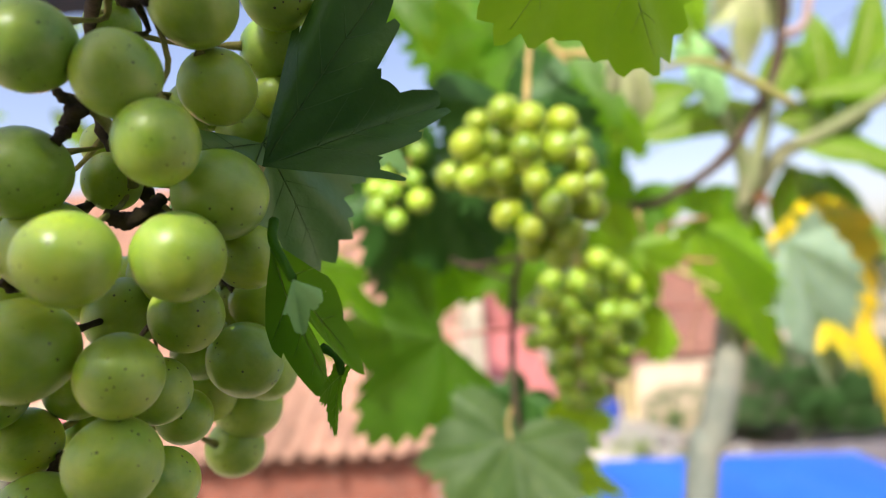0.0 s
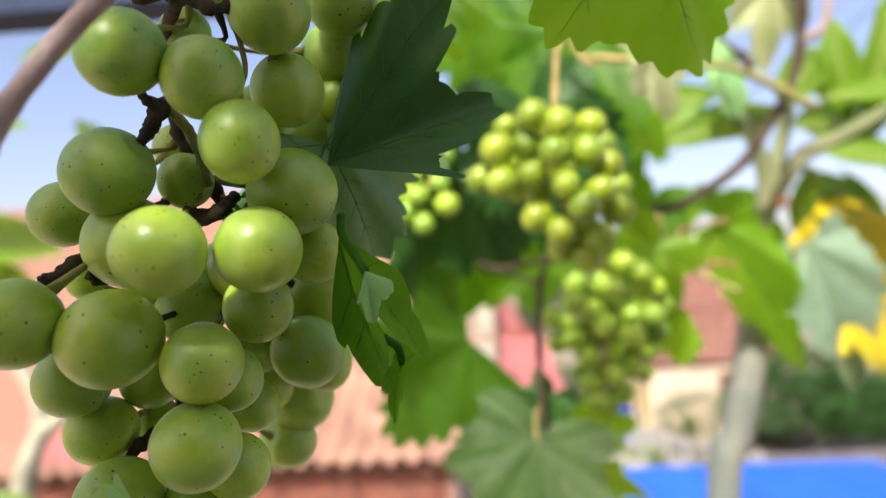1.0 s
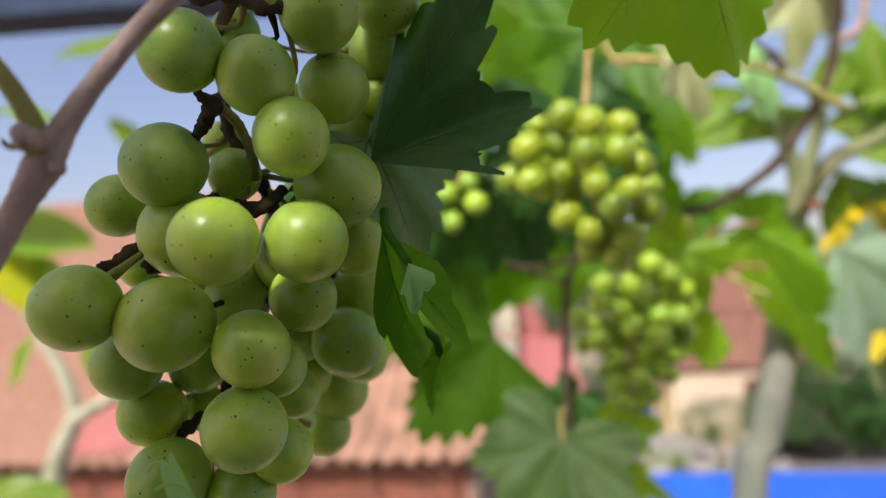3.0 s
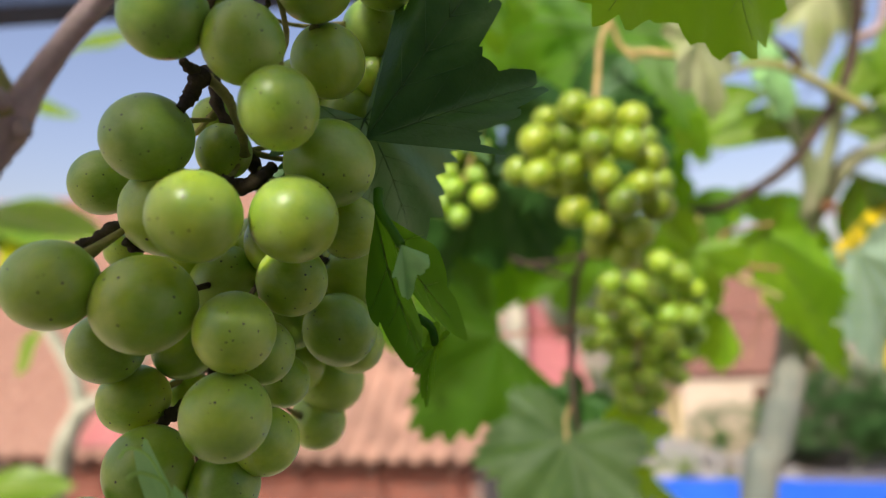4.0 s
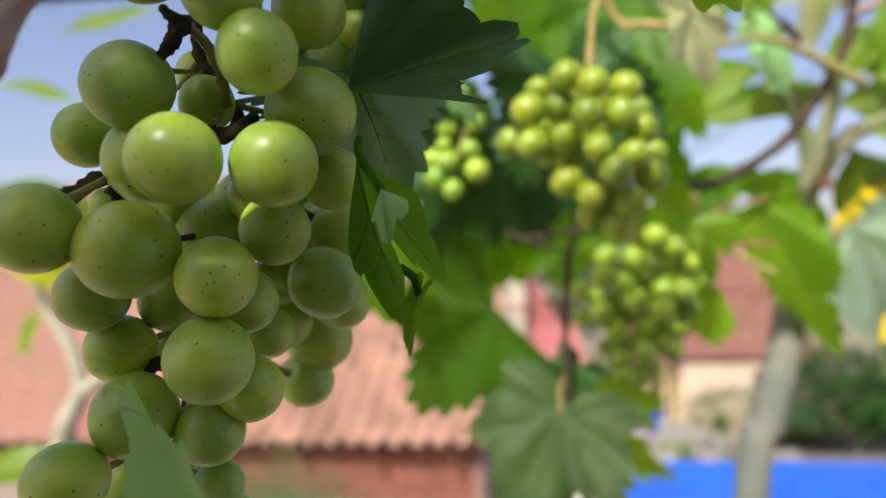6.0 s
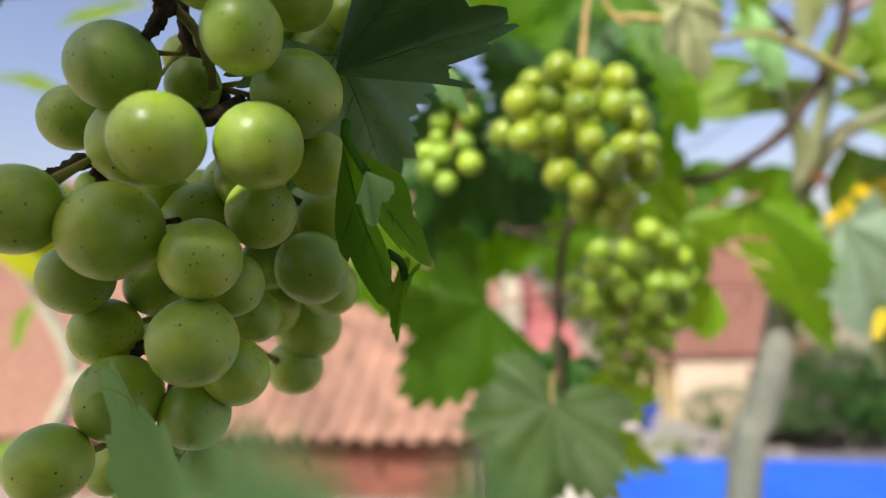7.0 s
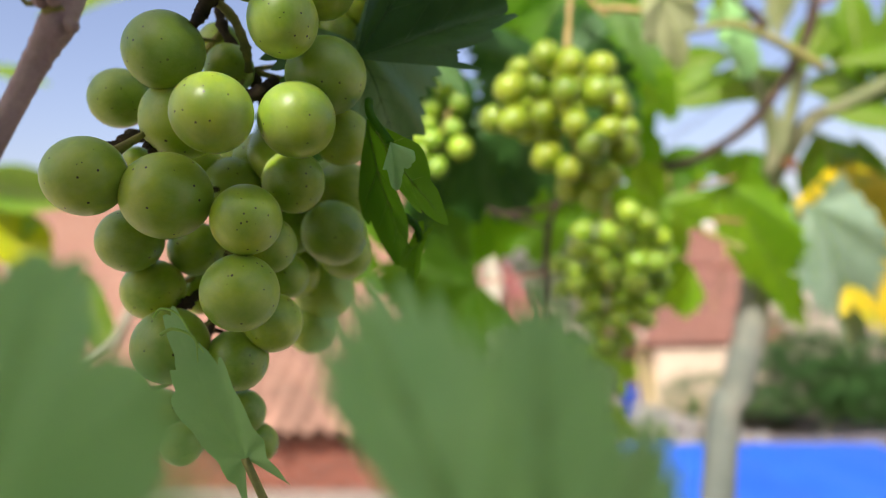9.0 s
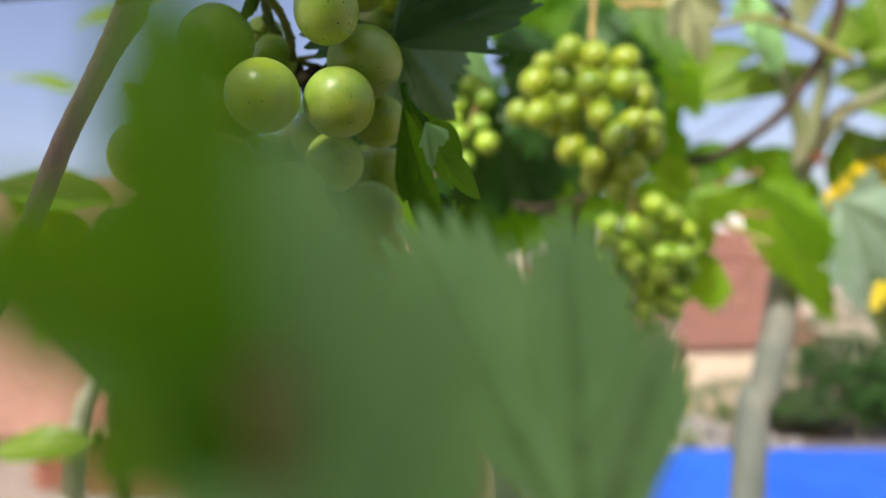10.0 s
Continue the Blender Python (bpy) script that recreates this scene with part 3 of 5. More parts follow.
for j in range(nv + 1):
    row = []
    for i in range(nu + 1):
        s, t = i / nu, j / nv
        p = (a.lerp(b, s)).lerp(d.lerp(c, s), t)
        lift = 0.022 * math.sin(s * 2 * math.pi * 11) + 0.018 * (1 - (t * 9) % 1.0)
        row.append(bm.verts.new(p + Vector((0, -0.5, 0.85)) * lift))
    grid.append(row)
for r0, r1 in zip(grid, grid[1:]):
    for i in range(nu):
        bm.faces.new((r0[i], r0[i + 1], r1[i + 1], r1[i]))
part("roof", bm, RED, red_house, "red corrugated metal tile sheets")
part("rake", slab(bmesh.new(), [(0.5421, 13.4307, 4.8753), (0.6612, 13.4441, 4.7030), (1.30, 13.5230, 3.62), (0.4641, 13.5118, 3.6306)], (0, 0.06, 0)), RED, red_house, "red roof edge behind", smooth=False)
part("fascia", slab(bmesh.new(), [a, b, b - Vector((0, 0, 0.16)), a - Vector((0, 0, 0.16))], (0, 0.04, 0)), WHITE, red_house, "white fascia board", smooth=False)
part("wall", box(bmesh.new(), 0.5, 1.5, 11.5, 13.2, 0, 2.4), WHITE, red_house, "white plastered wall", smooth=False)

# ---------------------------------------------------------------- cream house with the brown roof
cream = holder("cream_house", (6.8, 22, 0), "cream plastered house with a brown tile roof and porch", "house")
part("wall", box(bmesh.new(), 5.45, 8.6, 20.22, 25, 0, 2.1), CREAM, cream, "cream plastered brick wall", smooth=False)


def wavy_roof(q0, q1, q2, q3, waves, steps, material, label, parent, lift=0.03):
    """A tiled slope: waves along the eave (q0 to q1), steps up to the ridge (q3 to q2)."""
    q0, q1, q2, q3 = (Vector(q) for q in (q0, q1, q2, q3))
    n = (q1 - q0).cross(q3 - q0).normalized()
    nu, nv = waves * 6, steps * 2
    verts, faces = [], []
    for j in range(nv + 1):
        t = (j // 2 + (0.02 if j % 2 == 0 else 0.98)) / steps if j < nv else 1.0
        for i in range(nu + 1):
            s = i / nu
            p = q0.lerp(q1, s).lerp(q3.lerp(q2, s), min(t, 1))
            h = lift * math.sin(s * waves * 2 * math.pi) + lift * (1.0 if j % 2 == 0 else 0.0)
            verts.append(tuple(p + n * h))
    for j in range(nv):
        for i in range(nu):
            k = j * (nu + 1) + i
            faces.append((k, k + 1, k + nu + 2, k + nu + 1))
    me = bpy.data.meshes.new("roof_slope")
    me.from_pydata(verts, [], faces)
    me.materials.append(material)
    for p in me.polygons:
        p.use_smooth = True
    ob = new("roof_slope", me)
    ob.parent = parent
    ob.matrix_parent_inverse = parent.matrix_basis.inverted()
    tagged(ob, label)
    part("soffit", slab(bmesh.new(), [q0 - n * 0.05, q1 - n * 0.05, q2 - n * 0.05, q3 - n * 0.05], -n * 0.08), DARKWOOD, parent, smooth=False)


wavy_roof((5.0, 20.1, 2.08), (9.6, 20.1, 2.08), (9.6, 23.2, 3.75), (6.4, 23.2, 3.75), 22, 12, TILE_OLD, "brown weathered tile slope", cream)
wavy_roof((5.6, 24.5, 3.4), (10.5, 24.5, 3.4), (10.5, 28.5, 6.1), (7.3, 28.5, 6.1), 24, 14, TILE_OLD, "upper brown tile slope", cream)
part("upper_wall", box(bmesh.new(), 6.4, 10.4, 24.8, 28, 2, 3.5), CREAM, cream, "faded plaster under the upper roof", smooth=False)
part("gable_top", slab(bmesh.new(), [(9.6, 29, 3.5), (12.5, 29, 3.5), (12.5, 29, 6.9), (10.4, 29, 6.9), (9.6, 29, 6.3)], (0, 0.3, 0)), WHITE, cream, "pale wall above the upper roof", smooth=False)
for x in (4.55, 5.05, 5.42):
    part("porch_column", box(bmesh.new(), x - 0.05, x + 0.05, 20.7, 20.82, 0, 2.2, 0.01), YELLOW, cream, "yellow painted porch column", smooth=False)
part("porch_beam", box(bmesh.new(), 4.3, 5.5, 20.7, 20.84, 1.75, 1.9, 0.01), YELLOW, cream, "yellow porch beam", smooth=False)
part("porch_wall", box(bmesh.new(), 4.0, 5.5, 22.4, 22.6, 0, 2.4), CREAM, cream, smooth=False)
for x in (4.45, 5.0):
    part("door", box(bmesh.new(), x, x + 0.42, 22.3, 22.39, 0.1, 1.95, 0.01), DARKWOOD, cream, "dark brown wooden door", smooth=False)
wavy_roof((3.6, 20.3, 1.98), (5.0, 20.3, 2.05), (5.6, 22.8, 2.9), (4.4, 22.8, 2.9), 8, 8, TILE_OLD, "brown porch roof", cream)
part("window", box(bmesh.new(), 7.55, 8.1, 20.16, 20.24, 0.75, 1.75, 0.01), DARKWOOD, cream, "dark window with a wooden frame", smooth=False)
part("plinth", box(bmesh.new(), 5.4, 8.65, 20.15, 20.24, 0, 0.35), EARTH, cream, "ochre stained plinth", smooth=False)

tank = holder("water_tank", (9.7533, 27.2887, 3.7293), "steel rooftop water tank", "tank")
c = Vector((9.7533, 27.2887, 3.7293))
bm = tube(bmesh.new(), [c - Vector((0, 0, 0.4)), c, c + Vector((0, 0, 0.36)), c + Vector((0, 0, 0.46))], (0.36, 0.37, 0.36, 0.16), 20, 4)
part("cylinder", bm, TANK, tank)
part("stand", box(bmesh.new(), c.x - 0.42, c.x + 0.42, c.y - 0.42, c.y + 0.42, c.z - 1.3, c.z - 0.4), CONCRETE, tank, "concrete stand", smooth=False)

barrel = holder("blue_drum", (4.5, 19.6, 0), "blue plastic drum in the yard", "drum")
part("drum_body", tube(bmesh.new(), [(4.45, 19.6, 0.07), (4.45, 19.6, 0.1), (4.45, 19.6, 0.5), (4.45, 19.6, 0.93), (4.45, 19.6, 0.96)], (0.27, 0.3, 0.31, 0.3, 0.27), 20, 4), BLUEPAINT, barrel)

# low fence wall with rails, and the dark wall under the mango trees
fence = holder("yard_fence", (4.6, 16.5, 0), "grey concrete yard fence with posts and rails", "fence")
f0, f1 = Vector((4.05, 17.3, 0)), Vector((5.95, 14.3, 0))
way = (f1 - f0).normalized()
across = Vector((-way.y, way.x, 0)) * 0.06
bm = slab(bmesh.new(), [f0 - across, f0 + way * 1.05 - across, f0 + way * 1.05 + across, f0 + across], (0, 0, 0.92))
part("panel", bm, CONCRETE, fence, "solid concrete fence panel", smooth=False)
for k in range(5):
    q = f0 + way * (1.1 + 0.62 * k)
    part("post", slab(bmesh.new(), [q - across, q + way * 0.12 - across, q + way * 0.12 + across, q + across], (0, 0, 0.86)), CONCRETE, fence, smooth=False)
for z in (0.28, 0.68):
    q, e = f0 + way * 1.1, f1
    part("rail", slab(bmesh.new(), [q - across * 0.5 + Vector((0, 0, z)), e - across * 0.5 + Vector((0, 0, z)), e + across * 0.5 + Vector((0, 0, z)), q + across * 0.5 + Vector((0, 0, z))], (0, 0, 0.09)), CONCRETE, fence, smooth=False)
tagged(part("wall_east", box(bmesh.new(), 6.2, 16, 14.6, 14.8, 0, 0.62), WALLDARK, smooth=False), "dark weathered block wall below the mango trees", "wall", kind="structure")
for i, (x, y, r, n) in enumerate(((3.7, 15.6, 0.34, 260), (4.3, 16.2, 0.30, 220), (6.4, 19.9, 0.22, 140), (5.0, 15.2, 0.25, 160))):
    sh = holder("shrub", (x, y, 0), "small leafy green shrub on the bare ground", "shrub", "shrubs in the yard")
    for k in range(4):
        part("stem", tube(bmesh.new(), [(x, y, 0), (x + 0.1 * math.cos(k * 1.7), y + 0.1 * math.sin(k * 1.7), r)], 0.012, 6, 3), BARK, sh)
    crown("foliage", (x, y, r * 1.3), (r, r, r * 0.9), n, 0.14, SHRUB, sh, 30 + i)

# ---------------------------------------------------------------- blue tarpaulin roof
tarp = holder("tarpaulin_canopy", (3.0, 6.6, 0), "blue tarpaulin stretched over a bamboo frame", "canopy")
q0, q1, q2, q3 = (Vector(q) for q in ((1.05, 4.2, 2.12), (5.2, 4.2, 2.0), (4.8519, 8.2645, 2.2171), (1.1771, 8.1978, 2.3158)))
verts, faces, n = [], [], 40
for j in range(n + 1):
    for i in range(n + 1):
        s, t = i / n, j / n
        p = q0.lerp(q1, s).lerp(q3.lerp(q2, s), t)
        sag = -0.10 * math.sin(s * math.pi) * math.sin(t * math.pi) + 0.035 * math.sin(s * 34 + 5 * t) * (1 - t) * t + 0.02 * noise.noise((s * 9, t * 6, 0))
        verts.append((p.x, p.y, p.z + sag))
faces = [(j * (n + 1) + i, j * (n + 1) + i + 1, (j + 1) * (n + 1) + i + 1, (j + 1) * (n + 1) + i) for j in range(n) for i in range(n)]
me = bpy.data.meshes.new("sheet")
me.from_pydata(verts, [], faces)
me.materials.append(TARP)
for p in me.polygons:
    p.use_smooth = True
ob = new("sheet", me)
ob.parent = tarp
ob.matrix_parent_inverse = tarp.matrix_basis.inverted()
tagged(ob, "creased blue tarpaulin sheet")
part("edge_pole", tube(bmesh.new(), [q3 + Vector((-0.1, 0, -0.03)), q2 + Vector((0.1, 0, -0.03))], 0.025, 8, 4), BARK, tarp, "pale bamboo edge pole")
for q in (q0, q1, q2, q3):
    part("pole", tube(bmesh.new(), [(q.x, q.y, q.z - 0.03), (q.x, q.y, -0.05)], 0.03, 8, 3), BARK, tarp, "bamboo pole")

# ---------------------------------------------------------------- open terrace on which the viewer stands
tagged(part("terrace_floor", box(bmesh.new(), -0.95, 3.0, -2.2, 0.55, 2.85, 3.0), WALLDARK, smooth=False), "plain dark grey terrace floor", "floor", kind="structure")
tagged(part("terrace_wall", box(bmesh.new(), -0.93, 2.98, -2.18, 0.53, -0.05, 2.85), CONCRETE, smooth=False), "plain wall under the terrace", "wall", kind="structure")

# Unseen wall, added to hold back low sky light from behind the viewer.
tagged(part("wall_south", box(bmesh.new(), -0.95, 3.0, -1.4, -1.2, 3.0, 5.45), CONCRETE, smooth=False), "plain unseen wall added behind the viewer to cut fill light", "wall", kind="structure")

# ---------------------------------------------------------------- pergola beam and cable
perg = holder("pergola", (-0.5, 0.84, 0), "dark steel pergola beam on posts, shade in its colour", "pergola")
part("beam", box(bmesh.new(), -2.3, 1.7, 0.80, 0.86, 4.926, 5.0, 0.003), STEEL, perg, smooth=False)
for x in (-2.25, 1.65):
    part("post", box(bmesh.new(), x - 0.03, x + 0.03, 0.80, 0.86, -0.05, 4.926, 0.003), STEEL, perg, smooth=False)
cable = holder("power_cable", (3.0217, 8.9608, 6.3934), "thin black overhead power cable", "cable")
part("strand", tube(bmesh.new(), [(-1.3472, 9.0626, 3.7715), (2.2003, 8.9770, 5.9450), (3.0217, 8.9608, 6.3934), (4.0960, 8.9330, 7.0797), (5.8248, 8.8950, 8.0821), (9.0650, 8.7937, 10.4170)], 0.012, 6, 6), RUBBER, cable)

# ---------------------------------------------------------------- frangipani tree
frangi = holder("frangipani_tree", (0.30, 0.86, 0), "frangipani tree with a pale grey trunk and long leaves", "tree")
part("trunk", tube(bmesh.new(), [(0.24, 0.88, -0.1), (0.26, 0.87, 2.0), (0.283, 0.86, 3.7), (0.3148, 0.8396, 4.2439), (0.3377, 0.8344, 4.3284), (0.3584, 0.8292, 4.4115), (0.3692, 0.8248, 4.4813), (0.3796, 0.8199, 4.5580)], (0.028, 0.026, 0.023, 0.0205, 0.02, 0.0192, 0.018, 0.016), 18, 8, 0.06), BARK, frangi, "smooth grey-green trunk with leaf scars")
part("branch", tube(bmesh.new(), [(0.3796, 0.8199, 4.5580), (0.3951, 0.8165, 4.6134), (0.4108, 0.8135, 4.6617), (0.4304, 0.8095, 4.7273)], (0.0125, 0.011, 0.0095, 0.008), 14, 6, 0.1), BARK_GREEN, frangi)
part("branch", tube(bmesh.new(), [(0.3840, 0.8190, 4.5718), (0.3945, 0.8141, 4.6486), (0.3719, 0.8093, 4.7168), (0.3463, 0.8062, 4.7571)], (0.011, 0.010, 0.009, 0.008), 14, 6, 0.1), BARK_GREEN, frangi)
part("branch", tube(bmesh.new(), [(0.3928, 0.8174, 4.5994), (0.4391, 0.8139, 4.6635), (0.4971, 0.8132, 4.6881), (0.5991, 0.8113, 4.7416)], (0.0115, 0.0105, 0.010, 0.008), 14, 6, 0.1), BARK_GREEN, frangi)
side_tree = holder("frangipani_tree", (-0.86, 1.15, 0), "young forked frangipani with pale bark beside the terrace", "tree")
part("trunk", tube(bmesh.new(), [(-0.86, 1.15, -0.1), (-0.86, 1.15, 2.0), (-0.84, 1.15, 3.7), (-0.805, 1.15, 4.191), (-0.753, 1.15, 4.346)], (0.034, 0.03, 0.026, 0.021, 0.015), 14, 6, 0.08), BARK_PALE, side_tree, "pale grey-green trunk")
part("branch", tube(bmesh.new(), [(-0.757, 1.15, 4.336), (-0.775, 1.15, 4.40), (-0.815, 1.15, 4.470), (-0.865, 1.15, 4.555), (-0.93, 1.14, 4.70)], (0.014, 0.0125, 0.0115, 0.010, 0.008), 12, 6, 0.1), BARK_PALE, side_tree)
part("branch", tube(bmesh.new(), [(-0.757, 1.15, 4.332), (-0.72, 1.15, 4.352), (-0.66, 1.14, 4.385), (-0.60, 1.12, 4.47)], (0.014, 0.013, 0.011, 0.008), 12, 6, 0.1), BARK_PALE, side_tree)


def long_leaf(origin, tip, normal, width=0.17, droop=0.10, fold=0.10, material=None, bearer=None):
    """A long frangipani leaf, widest past its middle, folded along a pale midrib."""
    m, size = facing(origin, tip, normal)
    bm, rows, n = bmesh.new(), [], 18
    ph = (origin[0] * 57.3 + origin[2] * 31.7) % 6.28
    for i in range(n + 1):
        s = i / n
        w = width * size * (math.sin(math.pi * min(1.0, s ** 0.85)) ** 0.8) * (0.75 + 0.45 * s) + 0.002 * size
        z = -droop * size * s * s + 0.012 * size * math.sin(7 * s + ph)
        rows.append([bm.verts.new(m @ Vector((k * w, s * size, z + fold * abs(k) * w + 0.014 * size * math.sin(11 * s + 3 * k + ph) * abs(k)))) for k in (-1, -0.66, -0.33, 0, 0.33, 0.66, 1)])
    for a, b in zip(rows, rows[1:]):
        for k in range(6):
            bm.faces.new((a[k], a[k + 1], b[k + 1], b[k]))
    blade = part("leaf", bm, material or FRANGI, bearer or frangi)
    bm = bmesh.new()
    pts = [m @ Vector((0, s * size, -droop * size * s * s + 0.012 * size * math.sin(7 * s + ph))) for s in (-0.08, 0, 0.15, 0.3, 0.5, 0.7, 0.9, 0.99)]
    tube(bm, pts, (0.012 * size, 0.003 * size), 6, 2)
    for i in range(2, 17):
        s = i / 18
        w = 0.9 * width * size * (math.sin(math.pi * s ** 0.85) ** 0.8) * (0.75 + 0.45 * s)
        for k in (-1, 1):
            c = m @ Vector((0, s * size, -droop * size * s * s + 0.012 * size * math.sin(7 * s + ph)))
            s2 = s + 0.05
            e = m @ Vector((k * w, s2 * size, -droop * size * s2 * s2 + fold * w + 0.012 * size * math.sin(7 * s2 + ph)))
            tube(bm, [c, e], (0.0022 * size, 0.001 * size), 3, 3)
    part("midrib", bm, FRANGI_RIB, blade, "pale midrib and side veins")


UPPER_LEAVES = [
    ((0.5253, 0.8463, 4.7094), (0.5006, 0.8169, 4.8452)), ((0.5404, 0.8462, 4.7158), (0.5998, 0.8161, 4.8821)), ((0.5517, 0.8521, 4.7204), (0.6101, 0.8074, 4.8043)), ((0.5326, 0.8465, 4.7089), (0.4733, 0.8573, 4.8343)),
    ((0.4868, 0.8237, 4.7387), (0.6423, 0.8112, 4.7545)), ((0.5202, 0.8403, 4.6933), (0.5949, 0.7869, 4.6098)), ((0.4540, 0.8133, 4.6766), (0.5819, 0.7649, 4.6370)), ((0.5211, 0.8672, 4.6961), (0.6377, 0.9118, 4.7476)),
    ((0.4731, 0.8746, 4.6627), (0.6279, 0.9600, 4.4707)), ((0.4878, 0.8754, 4.6542), (0.6856, 0.9474, 4.5239)), ((0.4775, 0.8495, 4.6499), (0.5033, 0.8778, 4.5319)),
]
LOWER_LEAVES = [
    ((0.5258, 0.8703, 4.6508), (0.5881, 0.8910, 4.5502)), ((0.4592, 0.8422, 4.6497), (0.4597, 0.8754, 4.5571)), ((0.4358, 0.8236, 4.7275), (0.3014, 0.8743, 4.7318)), ((0.4280, 0.8242, 4.7172), (0.2650, 0.8102, 4.7015)),
    ((0.3516, 0.8203, 4.7577), (0.2108, 0.8055, 4.7338)), ((0.3977, 0.8368, 4.7154), (0.2475, 0.9070, 4.7520)), ((0.4251, 0.8234, 4.7281), (0.5220, 0.8710, 4.8365)), ((0.4419, 0.8249, 4.7092), (0.6661, 0.9488, 4.7107)),
    ((0.3463, 0.8062, 4.7571), (0.3309, 0.7998, 4.8496)),
]
rnd = random.Random(21)
for o, t in UPPER_LEAVES + LOWER_LEAVES:
    long_leaf(o, t, (rnd.uniform(-0.6, 0.6), -0.75, rnd.uniform(-0.1, 0.8)), rnd.uniform(0.14, 0.19), rnd.uniform(0.04, 0.16), rnd.uniform(0.05, 0.3))
SIDE_LEAVES = [
    ((-0.9536, 1.1283, 4.7045), (-0.6676, 1.0503, 4.6530)), ((-0.8766, 1.1428, 4.5841), (-0.7667, 1.0970, 4.6176)), ((-0.9338, 1.1314, 4.6823), (-0.7826, 1.1501, 4.5683)), ((-0.8403, 1.1528, 4.4872), (-0.8988, 1.1563, 4.3956)),
    ((-0.7085, 1.3123, 5.1189), (-0.9193, 1.3007, 5.0939)), ((-1.1383, 1.3936, 5.0120), (-0.9555, 1.4078, 4.9819)), ((-0.7644, 1.4288, 4.8722), (-0.8495, 1.4140, 4.9890)), ((-0.6848, 1.1732, 4.3571), (-0.7431, 1.1562, 4.5238)), ((-0.9225, 1.0691, 4.2083), (-0.7279, 1.0802, 4.2262)),
]
for o, t in SIDE_LEAVES:
    long_leaf(o, t, (rnd.uniform(-0.4, 0.4), -0.6, rnd.uniform(0.2, 0.9)), 0.2, 0.1, 0.15, None, side_tree)
long_leaf((-0.8677, 1.1176, 4.6559), (-0.7702, 1.1039, 4.5268), (0.1, -0.5, 0.9), 0.36, 0.1, 0.1, LEAF_LIME, side_tree)
flower = holder("dried_flower", (0.3920, 0.7767, 4.6078), "shrivelled brown flower caught on the branch", "flower")
for k in range(6):
    c = Vector((0.3921, 0.7766, 4.6091))
    part("petal", tube(bmesh.new(), [c, c + Vector((0.006 * math.cos(k * 1.1), -0.002, 0.005 * math.sin(k * 1.1))), c + Vector((0.010 * math.cos(k * 1.1 + 0.5), -0.004, -0.012 + 0.006 * math.sin(k * 1.1)))], (0.0015, 0.0028, 0.001), 6, 3, 0.5), DRY, flower)

# ---------------------------------------------------------------- canes of the vine
vine = holder("grapevine", (0.3958, 0.7054, 4.7774), "woody grapevine canes trained along the pergola", "vine")
part("cane", tube(bmesh.new(), [(0.40, 0.83, 4.95), (0.3965, 0.7014, 4.8390), (0.3970, 0.7054, 4.7773), (0.3812, 0.7088, 4.7229), (0.3458, 0.7117, 4.6696), (0.3193, 0.7132, 4.6405), (0.2708, 0.7043, 4.6111), (0.2366, 0.6946, 4.5985), (0.1782, 0.6735, 4.5994), (0.1186, 0.6513, 4.6184)], (0.006, 0.006, 0.006, 0.0052, 0.0056, 0.006, 0.005, 0.005, 0.004, 0.003), 12, 6, 0.25), CANE_DARK, vine, "dark brown woody cane")
part("cane", tube(bmesh.new(), [(0.3968, 0.7057, 4.7737), (0.4209, 0.7053, 4.7851), (0.4300, 0.7037, 4.8123), (0.4373, 0.7014, 4.8488)], (0.006, 0.005, 0.005, 0.005), 10, 6, 0.2), CANE, vine, "brown side shoot")
part("cane", tube(bmesh.new(), [(0.3954, 0.6909, 4.6941), (0.3609, 0.6888, 4.7165), (0.3290, 0.6871, 4.7346), (0.2968, 0.6858, 4.7468), (0.2454, 0.6854, 4.7398)], (0.005, 0.005, 0.0045, 0.004, 0.003), 10, 6, 0.15), CANE_GREEN, vine, "tan shoot")
part("cane", tube(bmesh.new(), [(0.3293, 0.6868, 4.7388), (0.3270, 0.6861, 4.7497), (0.3141, 0.6849, 4.7637), (0.2986, 0.6839, 4.7754)], (0.006, 0.006, 0.003, 0.002), 8, 5, 0.4), CANE_DARK, vine)
part("cane", tube(bmesh.new(), [(0.0890, 0.5350, 4.5504), (0.0812, 0.5354, 4.5426), (0.0740, 0.5365, 4.5239), (0.0685, 0.5293, 4.4792), (0.0663, 0.5221, 4.4361), (0.0690, 0.5239, 4.4095)], (0.0024, 0.0026, 0.0028, 0.0027, 0.0024, 0.002), 10, 6, 0.25), CANE_DARK, vine, "thin dark shoot")
part("cane", tube(bmesh.new(), [(0.0230, 0.5642, 4.5472), (0.0396, 0.5648, 4.5414), (0.0623, 0.5551, 4.5424), (0.0818, 0.5352, 4.5458)], (0.0025, 0.002, 0.0018, 0.0018), 8, 6, 0.3), CANE_DARK, vine)
part("cane", tube(bmesh.new(), [(0.0243, 0.5643, 4.5457), (0.0476, 0.5553, 4.5362), (0.0727, 0.5364, 4.5253)], (0.0018, 0.0015, 0.0015), 8, 6, 0.2), CANE_DARK, vine)
part("cane", tube(bmesh.new(), [(0.1940, 0.7347, 4.5875), (0.2180, 0.7366, 4.5651), (0.2362, 0.7378, 4.5514), (0.2829, 0.7601, 4.5282), (0.3108, 0.7221, 4.5043)], (0.004, 0.0038, 0.0045, 0.0035, 0.003), 10, 6, 0.2), CANE_GREEN, vine, "green-brown shoot with a node")
